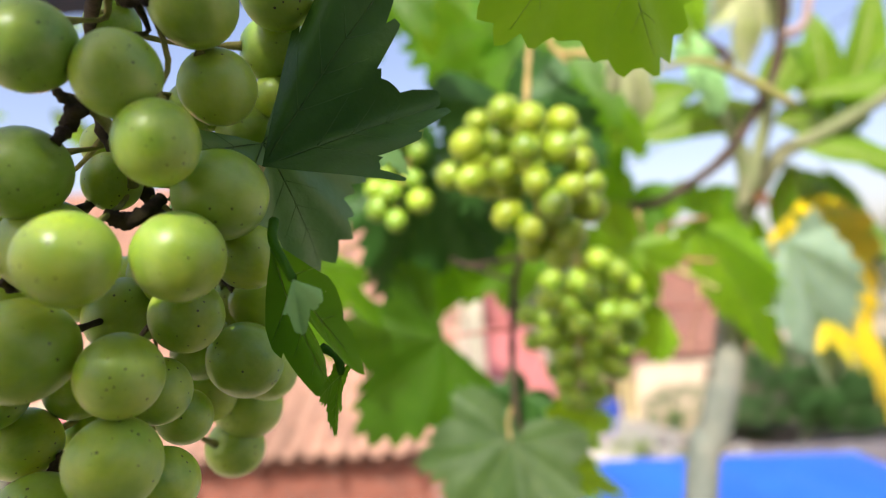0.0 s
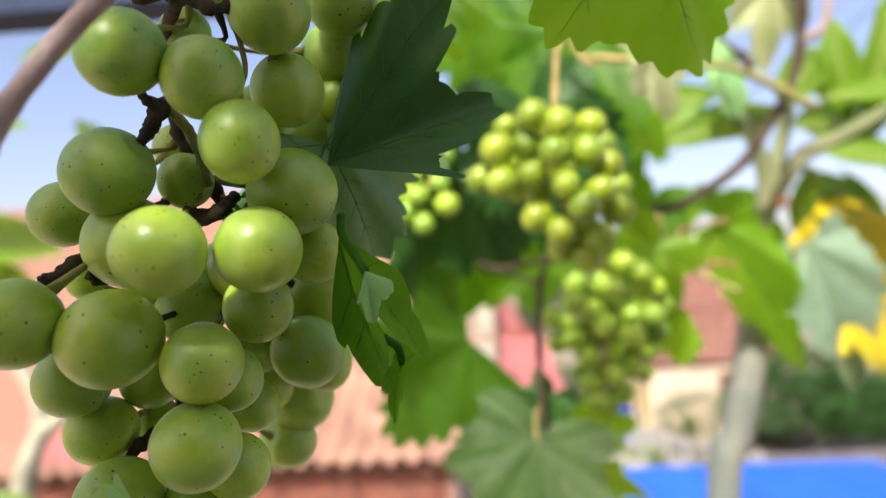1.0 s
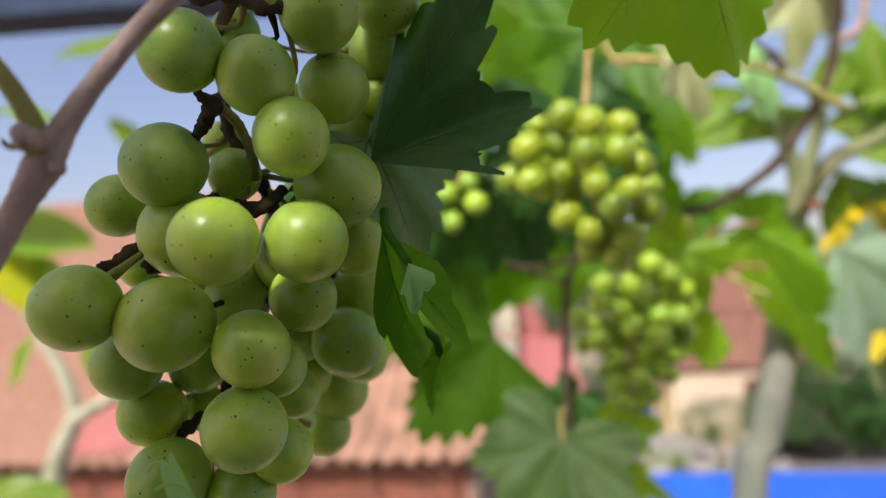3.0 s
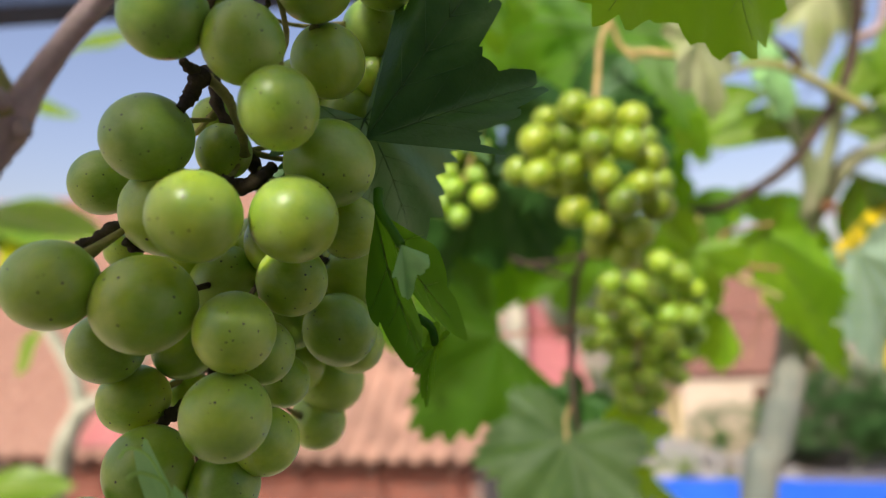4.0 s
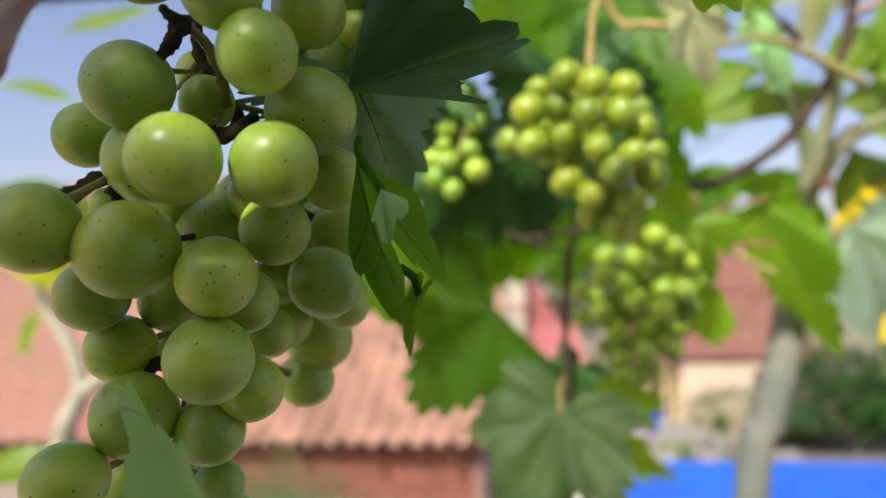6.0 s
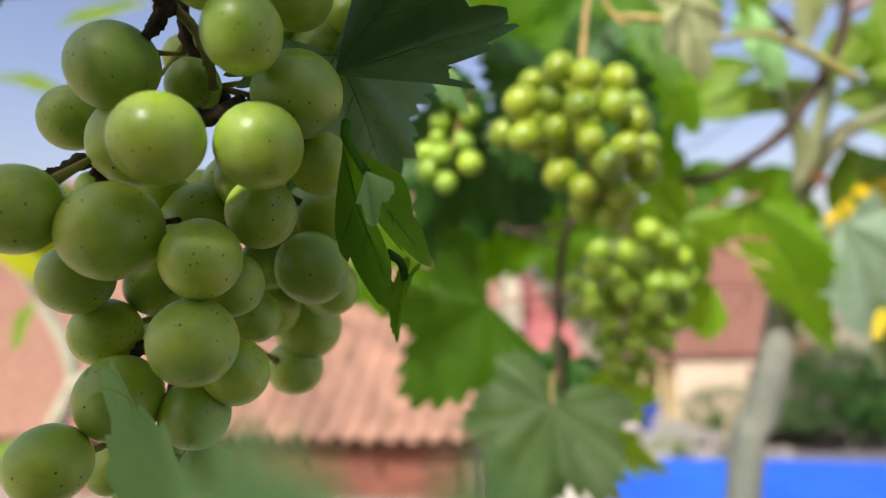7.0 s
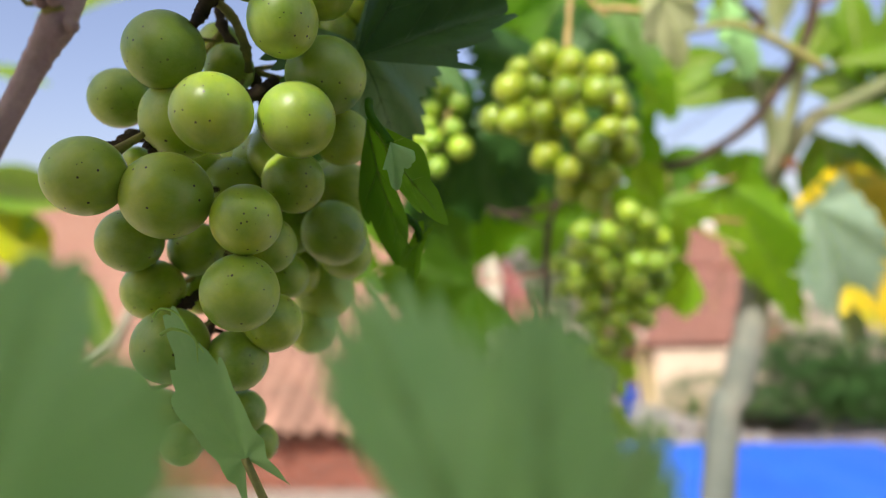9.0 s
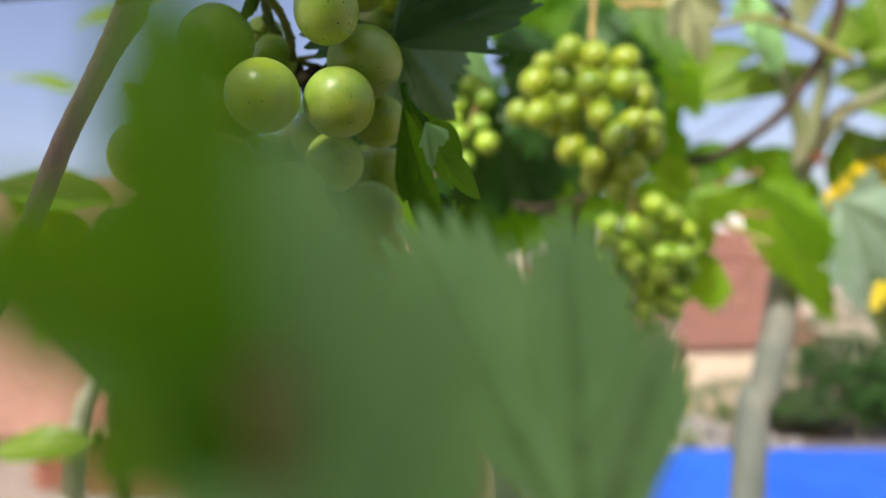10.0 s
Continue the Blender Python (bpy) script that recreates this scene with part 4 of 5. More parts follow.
part("cane", tube(bmesh.new(), [(0.1726, 0.7159, 4.5633), (0.2392, 0.7381, 4.5480), (0.2760, 0.7192, 4.5397), (0.3115, 0.7201, 4.5350)], (0.002, 0.0022, 0.002, 0.0016), 8, 6), SHOOT_RED, vine, "reddish leaf stalk")
part("cane", tube(bmesh.new(), [(0.2526, 0.7375, 4.5598), (0.2699, 0.7565, 4.5798), (0.2875, 0.6766, 4.5794)], (0.0022, 0.002, 0.0016), 8, 6), SHOOT_RED, vine)
part("cane", tube(bmesh.new(), [(0.2403, 0.7548, 4.5979), (0.2433, 0.7469, 4.5676), (0.2393, 0.7379, 4.5505)], (0.002, 0.002, 0.002), 8, 6), TENDRIL, vine)
part("cane", tube(bmesh.new(), [(0.1043, 0.5036, 4.7263), (0.1159, 0.5054, 4.7014), (0.1355, 0.5059, 4.6980), (0.1552, 0.5064, 4.6954), (0.2188, 0.5567, 4.7089)], (0.0018, 0.0025, 0.003, 0.0028, 0.002), 8, 6, 0.1), TENDRIL, vine, "orange-tan shoot")
part("tendril", tube(bmesh.new(), [(0.1031, 0.4842, 4.7158), (0.1084, 0.4854, 4.6986), (0.1163, 0.4766, 4.6827), (0.1205, 0.4766, 4.6833)], (0.0012, 0.0015, 0.0012, 0.0006), 7, 5), TENDRIL, vine, "pale curling tendril")
part("tendril", tube(bmesh.new(), [(0.0025, 0.5023, 4.7206), (0.0118, 0.5020, 4.7275), (0.0241, 0.5017, 4.7343)], (0.001, 0.0016, 0.0014), 7, 5), TENDRIL, vine)
part("tendril", tube(bmesh.new(), [(-0.0742, 0.6115, 4.5657), (-0.0667, 0.6127, 4.5494), (-0.0637, 0.6135, 4.5386), (-0.0537, 0.6142, 4.5301)], (0.0012, 0.0012, 0.001, 0.0006), 7, 5), CANE, vine)
part("tendril", tube(bmesh.new(), [(0.2897, 0.7212, 4.5130), (0.2900, 0.7228, 4.4883), (0.3055, 0.7956, 4.4520), (0.2973, 0.7970, 4.4288)], (0.001, 0.0008, 0.0005, 0.0004), 6, 5), TENDRIL, vine)
near_cane = holder("vine_cane", (-0.0748, 0.1216, 4.5494), "pinkish brown vine cane with a swollen node", "cane")
part("stem", tube(bmesh.new(), [(-0.0309, 0.1395, 4.6132), (-0.0408, 0.1285, 4.5917), (-0.0490, 0.1228, 4.5809), (-0.0586, 0.1210, 4.5704), (-0.0679, 0.1203, 4.5588), (-0.0729, 0.1196, 4.5509), (-0.0767, 0.1199, 4.5448), (-0.0807, 0.1201, 4.5386), (-0.0863, 0.1205, 4.5294), (-0.0945, 0.1210, 4.5152), (-0.1053, 0.1239, 4.4963), (-0.1244, 0.1299, 4.4679)],
                            (0.0024, 0.0023, 0.0022, 0.0021, 0.0021, 0.0027, 0.0037, 0.0028, 0.0025, 0.0025, 0.0025, 0.0025), 18, 8, 0.08), CANE, near_cane)
part("side_shoot", tube(bmesh.new(), [(-0.0756, 0.1188, 4.5466), (-0.0770, 0.1172, 4.5531), (-0.0788, 0.1146, 4.5587), (-0.0818, 0.1120, 4.5642), (-0.0858, 0.1092, 4.5700)], (0.0030, 0.0021, 0.0019, 0.0018, 0.0018), 16, 8, 0.1), CANE_GREEN, near_cane, "tan green side shoot")
for q, r in (((-0.0772, 0.1154, 4.5496), 0.0022), ((-0.0741, 0.1147, 4.5487), 0.0017), ((-0.0725, 0.1182, 4.5442), 0.0016)):
    bm = bmesh.new()
    bmesh.ops.create_uvsphere(bm, u_segments=14, v_segments=10, radius=r)
    for v in bm.verts:
        v.co = Vector(q) + Vector((v.co.x, v.co.y, v.co.z * 1.25)) * (1 + 0.25 * noise.noise(v.co * 500))
    part("bud", bm, CANE, near_cane, "pinkish swollen bud")
part("bud_stub", tube(bmesh.new(), [(-0.0784, 0.1155, 4.5481), (-0.0800, 0.1154, 4.5479), (-0.0806, 0.1142, 4.5491)], (0.0008, 0.0006, 0.0004), 7, 4), CANE_GREEN, near_cane)

# ---------------------------------------------------------------- bunches
A_TIER_A = [
    (-0.0543, 0.1468, 4.5315, 0.0103), (-0.0357, 0.1582, 4.5315, 0.0104), (-0.0367, 0.1512, 4.5560, 0.0092), (-0.0302, 0.1705, 4.5471, 0.0114),
    (-0.0291, 0.1868, 4.5326, 0.0090), (-0.0719, 0.1580, 4.5126, 0.0118), (-0.0899, 0.1503, 4.5176, 0.0103), (-0.0513, 0.1611, 4.5054, 0.0097),
    (-0.0541, 0.1625, 4.4855, 0.0107), (-0.0731, 0.1608, 4.5535, 0.0108), (-0.0729, 0.1702, 4.5367, 0.0117), (-0.0982, 0.1825, 4.5475, 0.0091),
    (-0.0628, 0.1816, 4.5544, 0.0076), (-0.0702, 0.1931, 4.5668, 0.0069), (-0.0610, 0.1457, 4.5771, 0.0097), (-0.0450, 0.1513, 4.5719, 0.0095),
    (-0.0311, 0.1742, 4.5754, 0.0098), (-0.0313, 0.1609, 4.5911, 0.0103), (-0.0170, 0.1841, 4.6043, 0.0106), (-0.0232, 0.2014, 4.5947, 0.0101),
]
A_TIER_B = [
    (-0.0239, 0.2025, 4.5810, 0.0069), (-0.0510, 0.1924, 4.5295, 0.0099), (-0.0427, 0.1779, 4.5179, 0.0094), (-0.0681, 0.1950, 4.5191, 0.0103),
    (-0.0535, 0.2122, 4.5061, 0.0086), (-0.0360, 0.2016, 4.5038, 0.0108), (-0.0341, 0.2145, 4.5200, 0.0099), (-0.0375, 0.2260, 4.4982, 0.0099),
    (-0.0513, 0.2483, 4.4835, 0.0121), (-0.0568, 0.2492, 4.4685, 0.0103), (-0.0511, 0.1787, 4.4993, 0.0085), (-0.0509, 0.1935, 4.4900, 0.0077),
    (-0.0511, 0.1805, 4.4759, 0.0089), (-0.0898, 0.1716, 4.5019, 0.0093), (-0.0787, 0.1907, 4.4998, 0.0086), (-0.0889, 0.1829, 4.4871, 0.0093),
    (-0.0818, 0.2007, 4.4854, 0.0072), (-0.0792, 0.1734, 4.4706, 0.0111), (-0.0618, 0.1792, 4.4652, 0.0093), (-0.0660, 0.1939, 4.4467, 0.0072),
]
A_TIER_C = [
    (-0.0641, 0.2017, 4.4350, 0.0065), (-0.0916, 0.1641, 4.4565, 0.0098), (-0.0933, 0.1936, 4.4471, 0.0077), (-0.0839, 0.1888, 4.4383, 0.0066),
    (-0.0849, 0.2073, 4.4477, 0.0077), (-0.0963, 0.1892, 4.5284, 0.0051), (-0.0526, 0.1762, 4.6068, 0.0066), (-0.0620, 0.1823, 4.5972, 0.0071),
    (-0.0467, 0.1990, 4.5782, 0.0079), (-0.0339, 0.2045, 4.5711, 0.0088), (-0.0792, 0.1946, 4.5260, 0.0085), (-0.0609, 0.2050, 4.5297, 0.0101),
    (-0.0753, 0.2110, 4.5280, 0.0089), (-0.0409, 0.2242, 4.5220, 0.0111), (-0.0580, 0.2284, 4.4915, 0.0097), (-0.0509, 0.2343, 4.5062, 0.0116),
]
A_BERRIES = A_TIER_A + A_TIER_B + A_TIER_C
ripe = bunch((-0.0537, 0.1615, 4.5966), [(-0.0180, 0.1516, 4.5977), (-0.0301, 0.1533, 4.5923), (-0.0426, 0.1556, 4.5903), (-0.0530, 0.1596, 4.5954), (-0.0676, 0.1810, 4.5928), (-0.0649, 0.1804, 4.5769), (-0.0634, 0.1793, 4.5663), (-0.0560, 0.1880, 4.5500), (-0.0560, 0.1980, 4.5355), (-0.0690, 0.2010, 4.5154), (-0.0750, 0.2020, 4.4928), (-0.0790, 0.2000, 4.4710), (-0.0810, 0.1960, 4.4518)],
      (0.0014, 0.0015, 0.0016, 0.0017, 0.0014, 0.0015, 0.0018, 0.0018, 0.0017, 0.0016, 0.0015, 0.0013, 0.001), A_BERRIES, BERRY, "heavy bunch of ripe pale green grapes with brown specks", seed=4)
for pts, radii, skin in (
    ([(-0.0931, 0.1644, 4.5275), (-0.0899, 0.1655, 4.5289), (-0.0876, 0.1694, 4.5320), (-0.0909, 0.1820, 4.5349)], (0.0019, 0.0016, 0.0021, 0.0016), RACHIS),
    ([(-0.0645, 0.1597, 4.5597), (-0.0635, 0.1634, 4.5645), (-0.0619, 0.1651, 4.5697), (-0.0649, 0.1804, 4.5769)], (0.0011, 0.0019, 0.0023, 0.0018), RACHIS),
    ([(-0.0637, 0.1587, 4.5721), (-0.0625, 0.1629, 4.5707), (-0.0649, 0.1804, 4.5769)], (0.0009, 0.0015, 0.0014), RACHIS),
    ([(-0.0615, 0.1690, 4.5708), (-0.0567, 0.1698, 4.5654), (-0.0542, 0.1726, 4.5572), (-0.0550, 0.1770, 4.5519)], (0.0013, 0.0015, 0.0013, 0.0012), PEDICEL),
    ([(-0.0577, 0.1674, 4.5439), (-0.0540, 0.1698, 4.5420), (-0.0486, 0.1680, 4.5429), (-0.0464, 0.1739, 4.5476)], (0.0012, 0.0022, 0.002, 0.0014), RACHIS),
    ([(-0.0813, 0.1651, 4.5287), (-0.0799, 0.1683, 4.5272), (-0.0808, 0.1781, 4.5292)], (0.0012, 0.0016, 0.0014), RACHIS),
    ([(-0.0810, 0.1810, 4.4798), (-0.0785, 0.1830, 4.4825), (-0.0759, 0.1869, 4.4857)], (0.0012, 0.0018, 0.0015), RACHIS),
    ([(-0.0523, 0.1577, 4.5945), (-0.0558, 0.1554, 4.5952), (-0.0610, 0.1551, 4.5944), (-0.0653, 0.1565, 4.5985)], (0.0017, 0.0016, 0.0018, 0.0014), RACHIS),
):
    part("pedicel", tube(bmesh.new(), pts, radii, 9, 8, 0.55), skin, ripe, "knobbly dry berry stalk")
bm = bmesh.new()
bmesh.ops.create_uvsphere(bm, u_segments=12, v_segments=8, radius=0.0024)
for v in bm.verts:
    v.co = Vector((-0.0825, 0.1827, 4.4851)) + v.co * (1 + 0.35 * noise.noise(v.co * 700))
part("rotten_spot", bm, RACHIS, ripe, "dried brown rotten spot")
B_TIER_A = [
    (0.0630, 0.4090, 4.6296, 0.0102), (0.0782, 0.4047, 4.6227, 0.0101), (0.0996, 0.4152, 4.6220, 0.0100), (0.0479, 0.4388, 4.6313, 0.0083),
    (0.0393, 0.4149, 4.6107, 0.0110), (0.0591, 0.4201, 4.6135, 0.0101), (0.0743, 0.4059, 4.6049, 0.0104), (0.0953, 0.4112, 4.6047, 0.0109),
    (0.1104, 0.4220, 4.5967, 0.0101), (0.0279, 0.4308, 4.5948, 0.0096), (0.0408, 0.4164, 4.5892, 0.0100), (0.0615, 0.4214, 4.5942, 0.0097),
    (0.0781, 0.4116, 4.5952, 0.0092), (0.0799, 0.4074, 4.5834, 0.0090), (0.1034, 0.4180, 4.5801, 0.0103), (0.0901, 0.4085, 4.5692, 0.0104),
    (0.1162, 0.4339, 4.5695, 0.0111), (0.1231, 0.4529, 4.5875, 0.0093), (0.0673, 0.4422, 4.5836, 0.0095), (0.0635, 0.4332, 4.5675, 0.0107),
    (0.0772, 0.4241, 4.5569, 0.0097), (0.1024, 0.4299, 4.5514, 0.0106),
]
B_TIER_B = [
    (0.0801, 0.4449, 4.5469, 0.0106), (0.0959, 0.4406, 4.5400, 0.0105), (0.0542, 0.4516, 4.5898, 0.0093), (0.0904, 0.4402, 4.6200, 0.0098),
    (0.1168, 0.4607, 4.6193, 0.0095), (0.0483, 0.4504, 4.6076, 0.0097), (0.0920, 0.4541, 4.5624, 0.0101), (0.0749, 0.4494, 4.6292, 0.0097),
]
B_BERRIES = B_TIER_A + B_TIER_B
bunch((0.0811, 0.4287, 4.6404), [(0.0950, 0.4448, 4.7034), (0.0859, 0.4361, 4.6808), (0.0816, 0.4277, 4.6551), (0.0801, 0.4289, 4.6367), (0.0826, 0.4366, 4.5969), (0.0851, 0.4437, 4.5655), (0.0953, 0.4451, 4.5479)], (0.0016, 0.0020, 0.0022, 0.0022, 0.002, 0.002, 0.001), B_BERRIES, BERRY_GOLD,
      "compact bunch of yellow-green grapes in the sun", TENDRIL, 1.04, 5)
C_TIER_A = [
    (0.1522, 0.5768, 4.5393, 0.0103), (0.1679, 0.5778, 4.5295, 0.0099), (0.1332, 0.5877, 4.5219, 0.0100), (0.1108, 0.5872, 4.5243, 0.0100),
    (0.1417, 0.5682, 4.5153, 0.0102), (0.1060, 0.5732, 4.5067, 0.0098), (0.0877, 0.5788, 4.4940, 0.0094), (0.1225, 0.5790, 4.4992, 0.0099),
    (0.1539, 0.5698, 4.4942, 0.0097), (0.1717, 0.5703, 4.4921, 0.0102), (0.1296, 0.5650, 4.4858, 0.0101), (0.1030, 0.5753, 4.4742, 0.0093),
    (0.1527, 0.5691, 4.4746, 0.0101), (0.0935, 0.6005, 4.4704, 0.0092), (0.1174, 0.6000, 4.4837, 0.0092), (0.1440, 0.5994, 4.4999, 0.0092),
    (0.1725, 0.5994, 4.5058, 0.0102), (0.1191, 0.5918, 4.4566, 0.0100), (0.1428, 0.5972, 4.4571, 0.0101), (0.1581, 0.5932, 4.4451, 0.0100),
    (0.1183, 0.5882, 4.4342, 0.0099), (0.1381, 0.5781, 4.4413, 0.0098),
]
C_TIER_B = [
    (0.1357, 0.5947, 4.4174, 0.0095), (0.1224, 0.5843, 4.4189, 0.0094), (0.1544, 0.6117, 4.4679, 0.0093), (0.1285, 0.6111, 4.4695, 0.0093),
    (0.1372, 0.6130, 4.4430, 0.0088), (0.1152, 0.6112, 4.4651, 0.0093), (0.1819, 0.5939, 4.5154, 0.0101), (0.1917, 0.6102, 4.4994, 0.0099),
    (0.1807, 0.5914, 4.4778, 0.0100), (0.1734, 0.5975, 4.4603, 0.0101), (0.1695, 0.6088, 4.4391, 0.0093), (0.1472, 0.5944, 4.4247, 0.0095),
    (0.1315, 0.5948, 4.4147, 0.0085), (0.1276, 0.6184, 4.5111, 0.0100), (0.1548, 0.6209, 4.4804, 0.0106), (0.1408, 0.6215, 4.4680, 0.0100),
    (0.1581, 0.6078, 4.5274, 0.0104), (0.1051, 0.6195, 4.4887, 0.0095), (0.1138, 0.6127, 4.4419, 0.0093), (0.1638, 0.6226, 4.4561, 0.0095),
    (0.1424, 0.6170, 4.5365, 0.0095), (0.1732, 0.6213, 4.4792, 0.0100),
]
C_TIER_C = [
    (0.1328, 0.6230, 4.4421, 0.0095), (0.1698, 0.6193, 4.5085, 0.0100),
]
C_BERRIES = C_TIER_A + C_TIER_B + C_TIER_C
bunch((0.1341, 0.5868, 4.5359), [(0.1385, 0.5954, 4.5590), (0.1351, 0.5918, 4.5360), (0.1318, 0.5941, 4.5008), (0.1344, 0.5968, 4.4602), (0.1322, 0.5941, 4.4257)], (0.0018, 0.002, 0.0018, 0.0015, 0.001), C_BERRIES, BERRY_YOUNG,
      "loose bunch of small unripe bright green grapes", TENDRIL, 1.06, 6)
S_TIER_A = [
    (-0.0166, 0.5114, 4.5771, 0.0084), (0.0029, 0.5009, 4.5899, 0.0095), (-0.0196, 0.5099, 4.5997, 0.0088), (-0.0223, 0.5090, 4.6126, 0.0057),
    (-0.0024, 0.5195, 4.6101, 0.0081), (-0.0303, 0.5205, 4.5884, 0.0099), (0.0030, 0.5182, 4.6322, 0.0085), (-0.0080, 0.5270, 4.6478, 0.0092),
    (-0.0336, 0.5293, 4.6059, 0.0082), (-0.0206, 0.5279, 4.6303, 0.0082),
]
S_BERRIES = S_TIER_A
bunch((-0.0058, 0.5270, 4.6477), [(0.0064, 0.5265, 4.6584), (-0.0027, 0.5230, 4.6327), (-0.0130, 0.5197, 4.6053), (-0.0164, 0.5158, 4.5870)], (0.0014, 0.0012, 0.001, 0.0008), S_BERRIES, BERRY_YOUNG,
      "small straggling bunch of unripe oval green grapes", TENDRIL, 1.10, 7)

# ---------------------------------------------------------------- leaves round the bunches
# Added backing leaf: keeps light off the rear berries and darkens the gaps.
vine_leaf((-0.0486, 0.2406, 4.5788), (-0.0628, 0.2408, 4.4826), (0.2, -1, 0.1), LEAF_DEEP_SHADE, "dark backing leaf added behind the ripe bunch to block light", cut=(-1.2, 1.2), width=0.3, seed=6.0, deep=0.1, vein_mat=VEIN_DEEP_SHADE)
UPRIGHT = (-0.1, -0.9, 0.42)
vine_leaf((-0.0233, 0.1831, 4.5562), (0.0139, 0.1845, 4.6067), (0.15, -1, 0.2), LEAF_DEEP_SHADE, "vine leaf beside the ripe bunch, shade painted into its dark green", [(-0.0317, 0.1852, 4.5420), (-0.0397, 0.1902, 4.5366)], spread=0.62, vein_mat=VEIN_DEEP_SHADE, cut=(-0.42, 1.12), cup=-0.05, fold=-0.05, wave=0.14, deep=0.26, seed=2.0, teeth=27, ragged=0.14)
vine_leaf((-0.0249, 0.1900, 4.5641), (-0.0081, 0.2050, 4.5286), (0.3, -1, 0.7), LEAF_PAINTED_SHEEN, "glossy lower lobe of the dark vine leaf, sky sheen in its colour", width=1.15, cup=0.12, fold=0.08, cut=(-2.3, 2.3), deep=0.14, seed=3.0, wave=0.06, vein_mat=VEIN_DEEP_SHADE)
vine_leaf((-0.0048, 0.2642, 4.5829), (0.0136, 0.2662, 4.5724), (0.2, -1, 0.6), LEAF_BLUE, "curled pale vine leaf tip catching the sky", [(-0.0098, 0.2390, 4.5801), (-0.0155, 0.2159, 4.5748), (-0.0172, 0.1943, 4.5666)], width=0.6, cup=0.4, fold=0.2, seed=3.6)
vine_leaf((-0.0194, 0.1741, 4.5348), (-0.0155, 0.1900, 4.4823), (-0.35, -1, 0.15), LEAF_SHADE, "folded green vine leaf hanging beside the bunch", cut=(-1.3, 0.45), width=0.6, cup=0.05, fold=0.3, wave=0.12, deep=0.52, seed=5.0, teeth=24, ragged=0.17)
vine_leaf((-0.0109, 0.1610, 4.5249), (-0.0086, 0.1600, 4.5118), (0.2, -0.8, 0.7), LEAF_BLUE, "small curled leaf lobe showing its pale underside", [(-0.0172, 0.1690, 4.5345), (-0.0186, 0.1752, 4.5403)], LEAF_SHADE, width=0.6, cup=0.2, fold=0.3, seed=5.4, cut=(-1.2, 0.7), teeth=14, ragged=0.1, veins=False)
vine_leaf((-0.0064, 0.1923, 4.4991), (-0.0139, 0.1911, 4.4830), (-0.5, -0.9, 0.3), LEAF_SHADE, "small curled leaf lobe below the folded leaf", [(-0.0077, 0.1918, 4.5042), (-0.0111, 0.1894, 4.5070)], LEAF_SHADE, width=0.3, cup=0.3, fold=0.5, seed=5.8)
vine_leaf((0.0760, 0.2017, 4.6330), (0.0951, 0.2073, 4.5852), (0.1, -0.9, 0.2), LEAF_YOUNG, "sunlit bright green vine leaf seen from below", cup=0.1, seed=7.0, width=1.25, deep=0.15, ragged=0.13, teeth=34, stalk=[(0.0908, 0.2707, 4.7054), (0.1121, 0.3818, 4.8434), (0.2, 0.80, 4.95)])
vine_leaf((0.1178, 0.6018, 4.7597), (0.0301, 0.6080, 4.6437), UPRIGHT, LEAF, "broad backlit green vine leaf behind the bunches", seed=8.0, width=1.15, deep=0.18)
vine_leaf((0.1273, 0.6222, 4.7564), (0.1755, 0.6281, 4.6798), (0.2, -1, -0.2), LEAF, "green vine leaf behind the sunny bunch", seed=9.0, width=1.1, deep=0.18)
vine_leaf((0.0776, 0.5275, 4.6609), (0.1095, 0.5354, 4.5491), (0.1, -1, 0.1), LEAF_DEEP_SHADE, "vine leaf behind the sunny bunch, shade painted into its colour", seed=9.5, width=0.85, deep=0.12)
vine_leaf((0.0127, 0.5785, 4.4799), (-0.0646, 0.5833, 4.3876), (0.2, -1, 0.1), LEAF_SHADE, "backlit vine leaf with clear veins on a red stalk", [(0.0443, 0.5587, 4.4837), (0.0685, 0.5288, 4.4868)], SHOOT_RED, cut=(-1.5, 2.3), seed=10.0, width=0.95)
vine_leaf((0.0610, 0.5243, 4.4012), (0.0177, 0.4880, 4.3343), (-0.1, -0.8, 0.75), LEAF_DUSTY_SHADED, "dusty vine leaf facing the sky, part shade in its colour", [(0.0611, 0.5283, 4.4178), (0.0684, 0.5222, 4.4360)], TENDRIL, seed=11.0, width=1.05, deep=0.17)
vine_leaf((0.0145, 0.5688, 4.6266), (-0.0322, 0.5757, 4.5112), (0.1, -0.8, -0.5), LEAF_DEEP_SHADE, "vine leaf behind the small bunch, shade painted into its dark colour", seed=12.0, width=0.95, deep=0.2)
vine_leaf((0.2318, 0.6616, 4.4904), (0.1723, 0.6639, 4.4406), (0.1, -1, 0.1), LEAF_YOUNG, "light green vine leaf behind the unripe bunch", [(0.2850, 0.7228, 4.4868), (0.3373, 0.7840, 4.4841)], SHOOT_RED, cut=(-1.35, 1.35), seed=13.0, width=0.7)
vine_leaf((0.1991, 0.6470, 4.5509), (0.1381, 0.6608, 4.4793), (0.1, -0.9, 0.3), LEAF_YOUNG, "light green vine leaf shading the unripe bunch", [(0.2161, 0.6969, 4.5591), (0.2362, 0.7378, 4.5514)], seed=13.5, width=0.8)
vine_leaf((0.1170, 0.6058, 4.3955), (0.1679, 0.6267, 4.3951), (0, -0.8, 0.6), LEAF_YOUNG, "small bright vine leaf under the unripe bunch", seed=14.0, width=0.8)
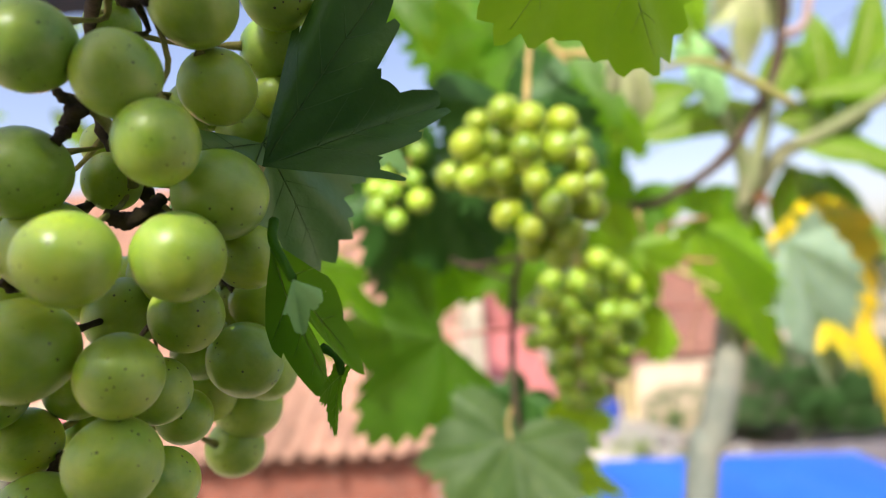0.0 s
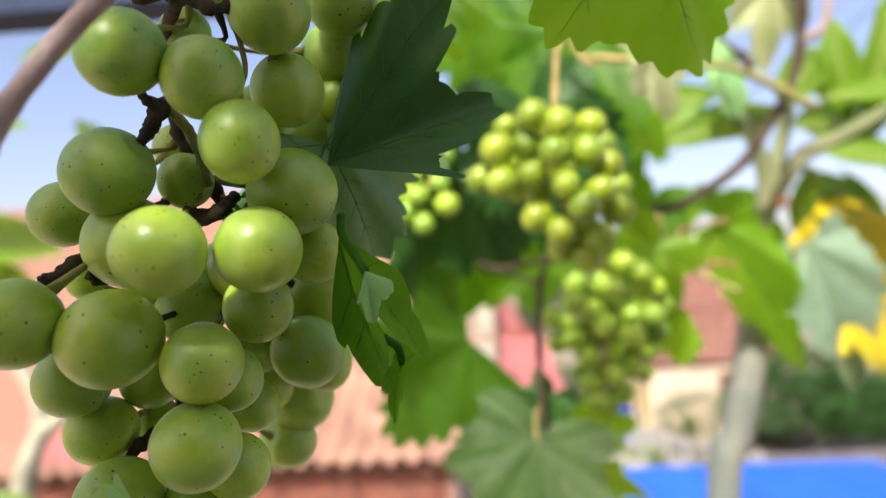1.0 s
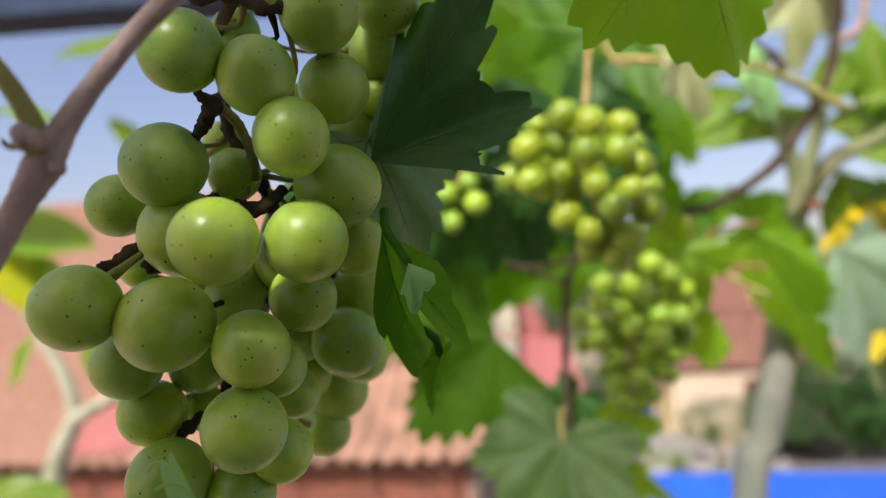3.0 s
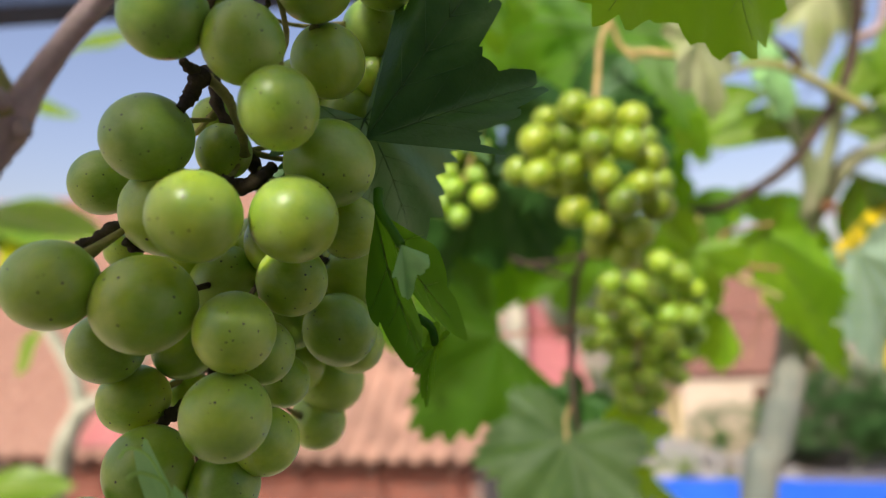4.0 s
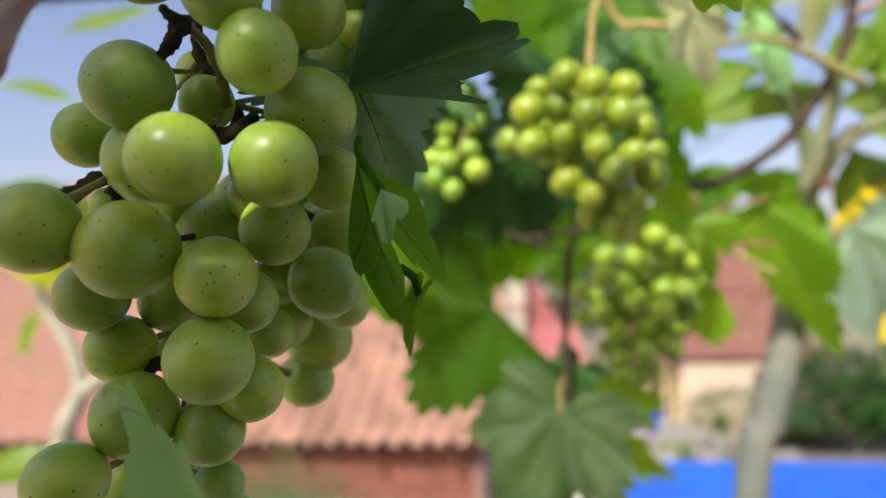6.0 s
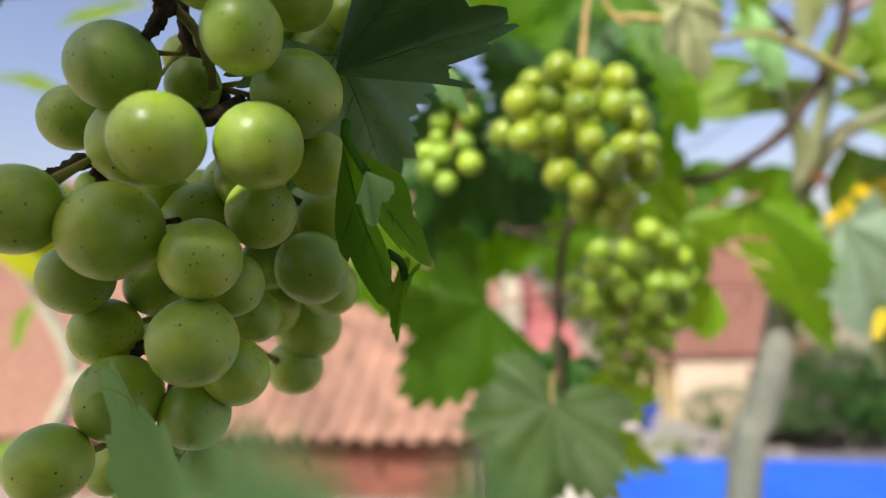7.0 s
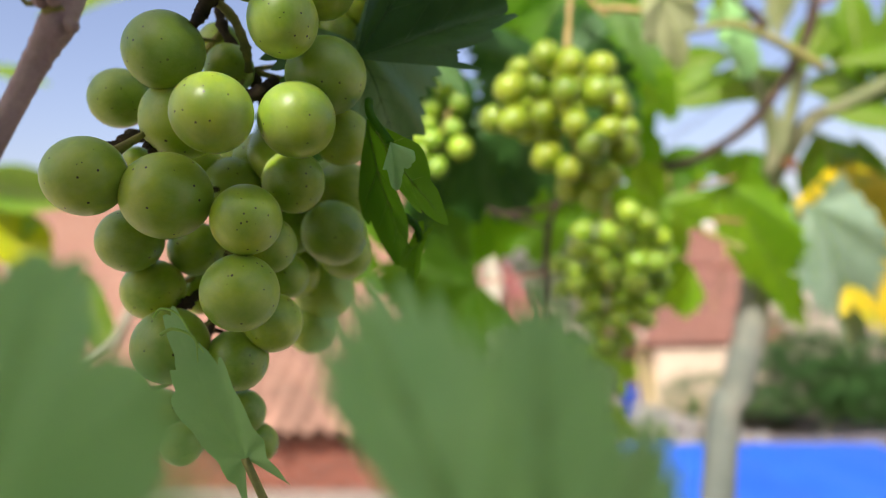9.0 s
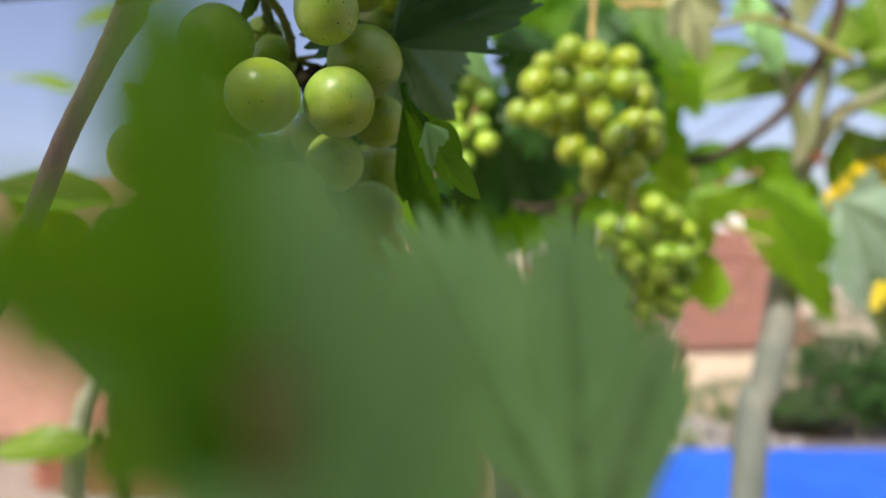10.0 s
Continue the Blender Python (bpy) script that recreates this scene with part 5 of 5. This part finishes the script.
vine_leaf((0.0780, 0.5528, 4.4305), (0.0550, 0.5544, 4.3993), (0.1, -1, 0.3), LEAF_DEEP_SHADE, "small dark vine leaf on the thin shoot", seed=15.0)
vine_leaf((0.3103, 0.7571, 4.5806), (0.4020, 0.7497, 4.4126), (-0.35, -0.8, 0.5), LEAF_YOUNG, "large sunlit vine leaf with a bitten edge", [(0.3197, 0.7670, 4.5857), (0.3430, 0.8170, 4.5919)], SHOOT_RED, cut=(-1.7, 1.7), seed=16.0, width=0.29, deep=0.12, fold=0.2)
vine_leaf((0.3429, 0.8171, 4.5912), (0.4525, 0.8398, 4.5781), (0.1, -0.9, 0.4), LEAF, "green vine leaf lit from behind", seed=17.0, width=0.72, deep=0.2)
vine_leaf((0.3562, 0.7895, 4.5572), (0.3932, 0.7860, 4.4673), (0.1, -0.7, 0.8), LEAF_SKY, "upper side of a vine leaf, pale sky sheen in its colour", seed=17.5, width=0.5, deep=0.2)
vine_leaf((0.4202, 0.7806, 4.5559), (0.5002, 0.7739, 4.3736), (-0.25, -0.7, 0.8), LEAF_SKY, "blue-green vine leaf facing the sky, its pale sheen painted", seed=18.0, width=0.42, deep=0.08, cut=(-1.75, 1.75))
vine_leaf((0.4579, 0.8388, 4.5944), (0.6367, 0.8393, 4.3276), (0.05, -0.75, 0.75), LEAF_YELLOW, "yellowing vine leaf with a crinkled edge", seed=19.0, width=0.44, deep=0.08, wave=0.12, cut=(-1.6, 1.6))
vine_leaf((0.3787, 0.7204, 4.8498), (0.3712, 0.7269, 4.7502), (0.2, -1, 0.1), LEAF_PALE, "faded pale vine leaf with torn edges", seed=20.0, width=0.7, ragged=0.3)
vine_leaf((0.1576, 0.4667, 4.6899), (0.1767, 0.4705, 4.6382), (0.2, -0.8, 0.7), LEAF_PALE, "grey-green faded vine leaf", seed=21.0, width=0.85)
vine_leaf((0.3112, 0.7249, 4.7653), (0.3506, 0.7295, 4.7059), (0.1, -0.7, 0.8), LEAF_BLUE, "small waxy vine leaf on the tan shoot", seed=22.0, width=1.0)
vine_leaf((0.2004, 0.7065, 4.7124), (0.2528, 0.7107, 4.6618), UPRIGHT, LEAF_YOUNG, "bright yellow-green vine leaf", seed=23.0, width=0.8)
vine_leaf((0.2036, 0.7586, 4.6839), (0.2341, 0.7618, 4.6424), UPRIGHT, LEAF, "green vine leaf beside the dark cane", seed=23.5, width=1.0)
vine_leaf((0.2477, 0.7934, 4.6230), (0.2090, 0.7974, 4.5533), UPRIGHT, LEAF, "green vine leaf hanging under the dark cane", seed=24.0)
vine_leaf((0.2734, 0.8149, 4.6068), (0.2988, 0.8182, 4.5630), UPRIGHT, LEAF_YOUNG, "young vine leaf at a node", seed=24.5)
vine_leaf((0.0222, 0.5582, 4.7887), (0.0149, 0.5622, 4.7275), UPRIGHT, LEAF_YOUNG, "young yellow-green vine leaf", seed=25.0, width=0.8)
vine_leaf((0.0927, 0.7143, 4.5682), (0.0098, 0.6962, 4.5179), UPRIGHT, LEAF, "backlit vine leaf under the sunny bunch", seed=26.0, width=0.9)
vine_leaf((0.0439, 0.6719, 4.5914), (0.0327, 0.6743, 4.5514), UPRIGHT, LEAF_YOUNG, "small yellow-green vine leaf", seed=26.5)
vine_leaf((0.0211, 0.6345, 4.5448), (-0.0453, 0.6371, 4.4888), (0.4, -1, 0), LEAF, "curled vine leaf with a pale edge", seed=27.0, width=0.55)
vine_leaf((0.1202, 0.6498, 4.3380), (0.1821, 0.6518, 4.3233), (0, -0.7, 0.8), LEAF_YOUNG, "ragged young vine leaf over the tarpaulin", [(0.0926, 0.5867, 4.3754), (0.0691, 0.5239, 4.4104)], seed=29.0, width=0.55, ragged=0.35)
vine_leaf((-0.0811, 0.5124, 4.5463), (-0.0265, 0.5162, 4.5034), (0.2, -0.9, 0.5), LEAF, "narrow green vine leaf", seed=30.0, width=0.4, stalk=[(-0.0664, 0.5320, 4.5576), (-0.0562, 0.5916, 4.5683), (-0.0742, 0.6115, 4.5657)])
vine_leaf((-0.0217, 0.4498, 4.7505), (-0.0464, 0.4545, 4.6728), UPRIGHT, LEAF, "green vine leaf above the ripe bunch", seed=31.0, stalk=[(-0.0202, 0.4956, 4.8153), (-0.0034, 0.5871, 4.9519), (0.0, 0.80, 4.95)])
vine_leaf((-0.0805, 0.4648, 4.5087), (-0.0588, 0.4673, 4.4757), (0.4, -0.9, 0.3), LEAF, "green vine leaf behind the ripe bunch", seed=32.0, width=0.5)
vine_leaf((0.3204, 0.7959, 4.9065), (0.3572, 0.8022, 4.8198), UPRIGHT, LEAF_YOUNG, "yellow-green vine leaf at the top of the trellis", seed=33.0, stalk=[(0.3232, 0.8125, 4.9597), (0.32, 0.82, 4.95)])
vine_leaf((0.0779, 0.6445, 4.8627), (-0.0073, 0.6484, 4.7821), UPRIGHT, LEAF, "backlit vine leaf at the top of the trellis", seed=34.0, stalk=[(0.0977, 0.6896, 4.9435), (0.12, 0.80, 4.95)])
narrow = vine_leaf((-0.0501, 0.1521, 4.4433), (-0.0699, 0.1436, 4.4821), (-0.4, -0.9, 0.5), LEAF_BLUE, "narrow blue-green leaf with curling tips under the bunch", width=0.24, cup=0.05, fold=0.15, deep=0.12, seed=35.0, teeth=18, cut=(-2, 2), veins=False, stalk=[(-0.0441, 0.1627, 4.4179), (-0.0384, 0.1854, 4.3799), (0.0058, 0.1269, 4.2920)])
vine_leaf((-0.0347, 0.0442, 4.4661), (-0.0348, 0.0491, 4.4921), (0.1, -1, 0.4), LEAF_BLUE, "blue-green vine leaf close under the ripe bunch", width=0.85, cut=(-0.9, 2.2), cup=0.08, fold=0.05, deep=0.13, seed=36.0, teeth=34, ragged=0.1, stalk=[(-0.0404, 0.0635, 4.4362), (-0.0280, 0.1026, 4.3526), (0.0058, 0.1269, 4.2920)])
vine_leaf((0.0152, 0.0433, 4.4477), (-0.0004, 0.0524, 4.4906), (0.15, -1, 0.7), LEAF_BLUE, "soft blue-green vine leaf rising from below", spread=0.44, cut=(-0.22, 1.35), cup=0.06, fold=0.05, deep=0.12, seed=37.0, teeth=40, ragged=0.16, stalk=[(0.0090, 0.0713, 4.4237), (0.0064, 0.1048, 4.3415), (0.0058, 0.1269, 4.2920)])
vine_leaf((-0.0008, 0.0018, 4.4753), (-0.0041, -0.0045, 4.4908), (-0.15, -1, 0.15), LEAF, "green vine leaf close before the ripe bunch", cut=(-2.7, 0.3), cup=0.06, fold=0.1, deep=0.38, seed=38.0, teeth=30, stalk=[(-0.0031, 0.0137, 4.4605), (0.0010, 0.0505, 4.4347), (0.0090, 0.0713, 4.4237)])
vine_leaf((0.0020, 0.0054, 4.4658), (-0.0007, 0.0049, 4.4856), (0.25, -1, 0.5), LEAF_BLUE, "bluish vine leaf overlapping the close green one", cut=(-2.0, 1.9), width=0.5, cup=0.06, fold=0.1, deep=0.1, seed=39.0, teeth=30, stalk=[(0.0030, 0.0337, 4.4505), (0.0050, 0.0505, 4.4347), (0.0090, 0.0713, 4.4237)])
low_shoot = holder("vine_cane", (0.1, 0.60, 0), "thin green vine shoot climbing past the terrace edge", "cane")
part("stem", tube(bmesh.new(), [(0.1, 0.60, -0.05), (0.1, 0.60, 1.5), (0.1, 0.60, 3.0), (0.06, 0.45, 3.85), (0.0058, 0.1269, 4.2920)], (0.008, 0.007, 0.006, 0.004, 0.002), 8, 6, 0.1), CANE_GREEN, low_shoot)
part("curled_tip", tube(bmesh.new(), [(-0.0691, 0.1438, 4.4805), (-0.0666, 0.1428, 4.4826), (-0.0625, 0.1432, 4.4810), (-0.0591, 0.1438, 4.4750), (-0.0563, 0.1433, 4.4715)], (0.0004, 0.0003, 0.00025, 0.0002, 0.0001), 7, 6), LEAF_TIP, narrow, "pale thread-like leaf tip")
part("curled_tip", tube(bmesh.new(), [(-0.0675, 0.1441, 4.4762), (-0.0638, 0.1433, 4.4775), (-0.0585, 0.1429, 4.4751), (-0.0579, 0.1433, 4.4692)], (0.0005, 0.0004, 0.0003, 0.0001), 7, 6), LEAF_TIP, narrow)
# Out-of-view leaf, added only to cast shade on the lower sunny berries.
vine_leaf((0.115, 0.270, 4.70), (0.060, 0.255, 4.712), SUN, LEAF_SHADE, "unseen vine leaf added to shade the lower sunny berries", [(0.13, 0.31, 4.76), (0.12, 0.60, 4.93), (0.12, 0.80, 4.95)], seed=42.0, veins=False)
# unseen leaves added overhead, which shade the ripe bunch but for one gap
GAP = Vector((-0.130, -0.157, 4.85))
rnd = random.Random(40)


def sun_filter(x, y, z, a, seed, out=-0.03):
    vine_leaf((x, y, z), (x + 0.085 * math.cos(a), y + 0.085 * math.sin(a), z - 0.03), (rnd.uniform(-0.3, 0.3), rnd.uniform(-0.3, 0.3), 1), LEAF_SUN_FILTER, "unseen vine leaf added overhead to shade the ripe bunch",
              [(x + out * math.cos(a), y + out * math.sin(a), z + 0.02), (x * 0.9 + 2.5 * out * math.cos(a), y + 0.2, 4.97), (x * 0.8, 0.82, 4.96)], seed=seed, veins=False)


for i in range(72):
    x, y, z, a = rnd.uniform(-0.42, 0.16), rnd.uniform(-0.48, -0.01), rnd.uniform(4.78, 4.92), rnd.uniform(0, 6.28)
    if -0.25 < x < 0.03 and (Vector((x, y)) - GAP.xy).length > 0.13:
        sun_filter(x, y, z, a, 40.0 + i)
for i in range(8):
    a = i * math.tau / 8 + 0.2
    sun_filter(GAP.x + 0.034 * math.cos(a), GAP.y + 0.042 * math.sin(a), GAP.z + 0.006 * (i % 2), a, 90.0 + i, 0.05)
sun_filter(-0.155, -0.102, 4.86, 1.6, 99.0, 0.05)
sun_filter(-0.15, -0.335, 4.87, 0.1, 105.0)
vine_leaf((-0.156, -0.110, 4.865), (-0.122, -0.106, 4.862), (0, 0.1, 1), LEAF_SUN_FILTER, "small unseen vine leaf added overhead to block sun", [(-0.165, -0.09, 4.89), (-0.14, 0.2, 4.97), (-0.12, 0.82, 4.96)], seed=107.0, veins=False)
for x, y, a in ((-0.06, -0.10, 2.6), (-0.02, -0.12, 0.4), (0.0, -0.07, 1.2), (-0.05, -0.05, 2.0), (0.05, -0.1, 0.2)):
    sun_filter(x, y, 4.87, a, 110.0 + 10 * x)
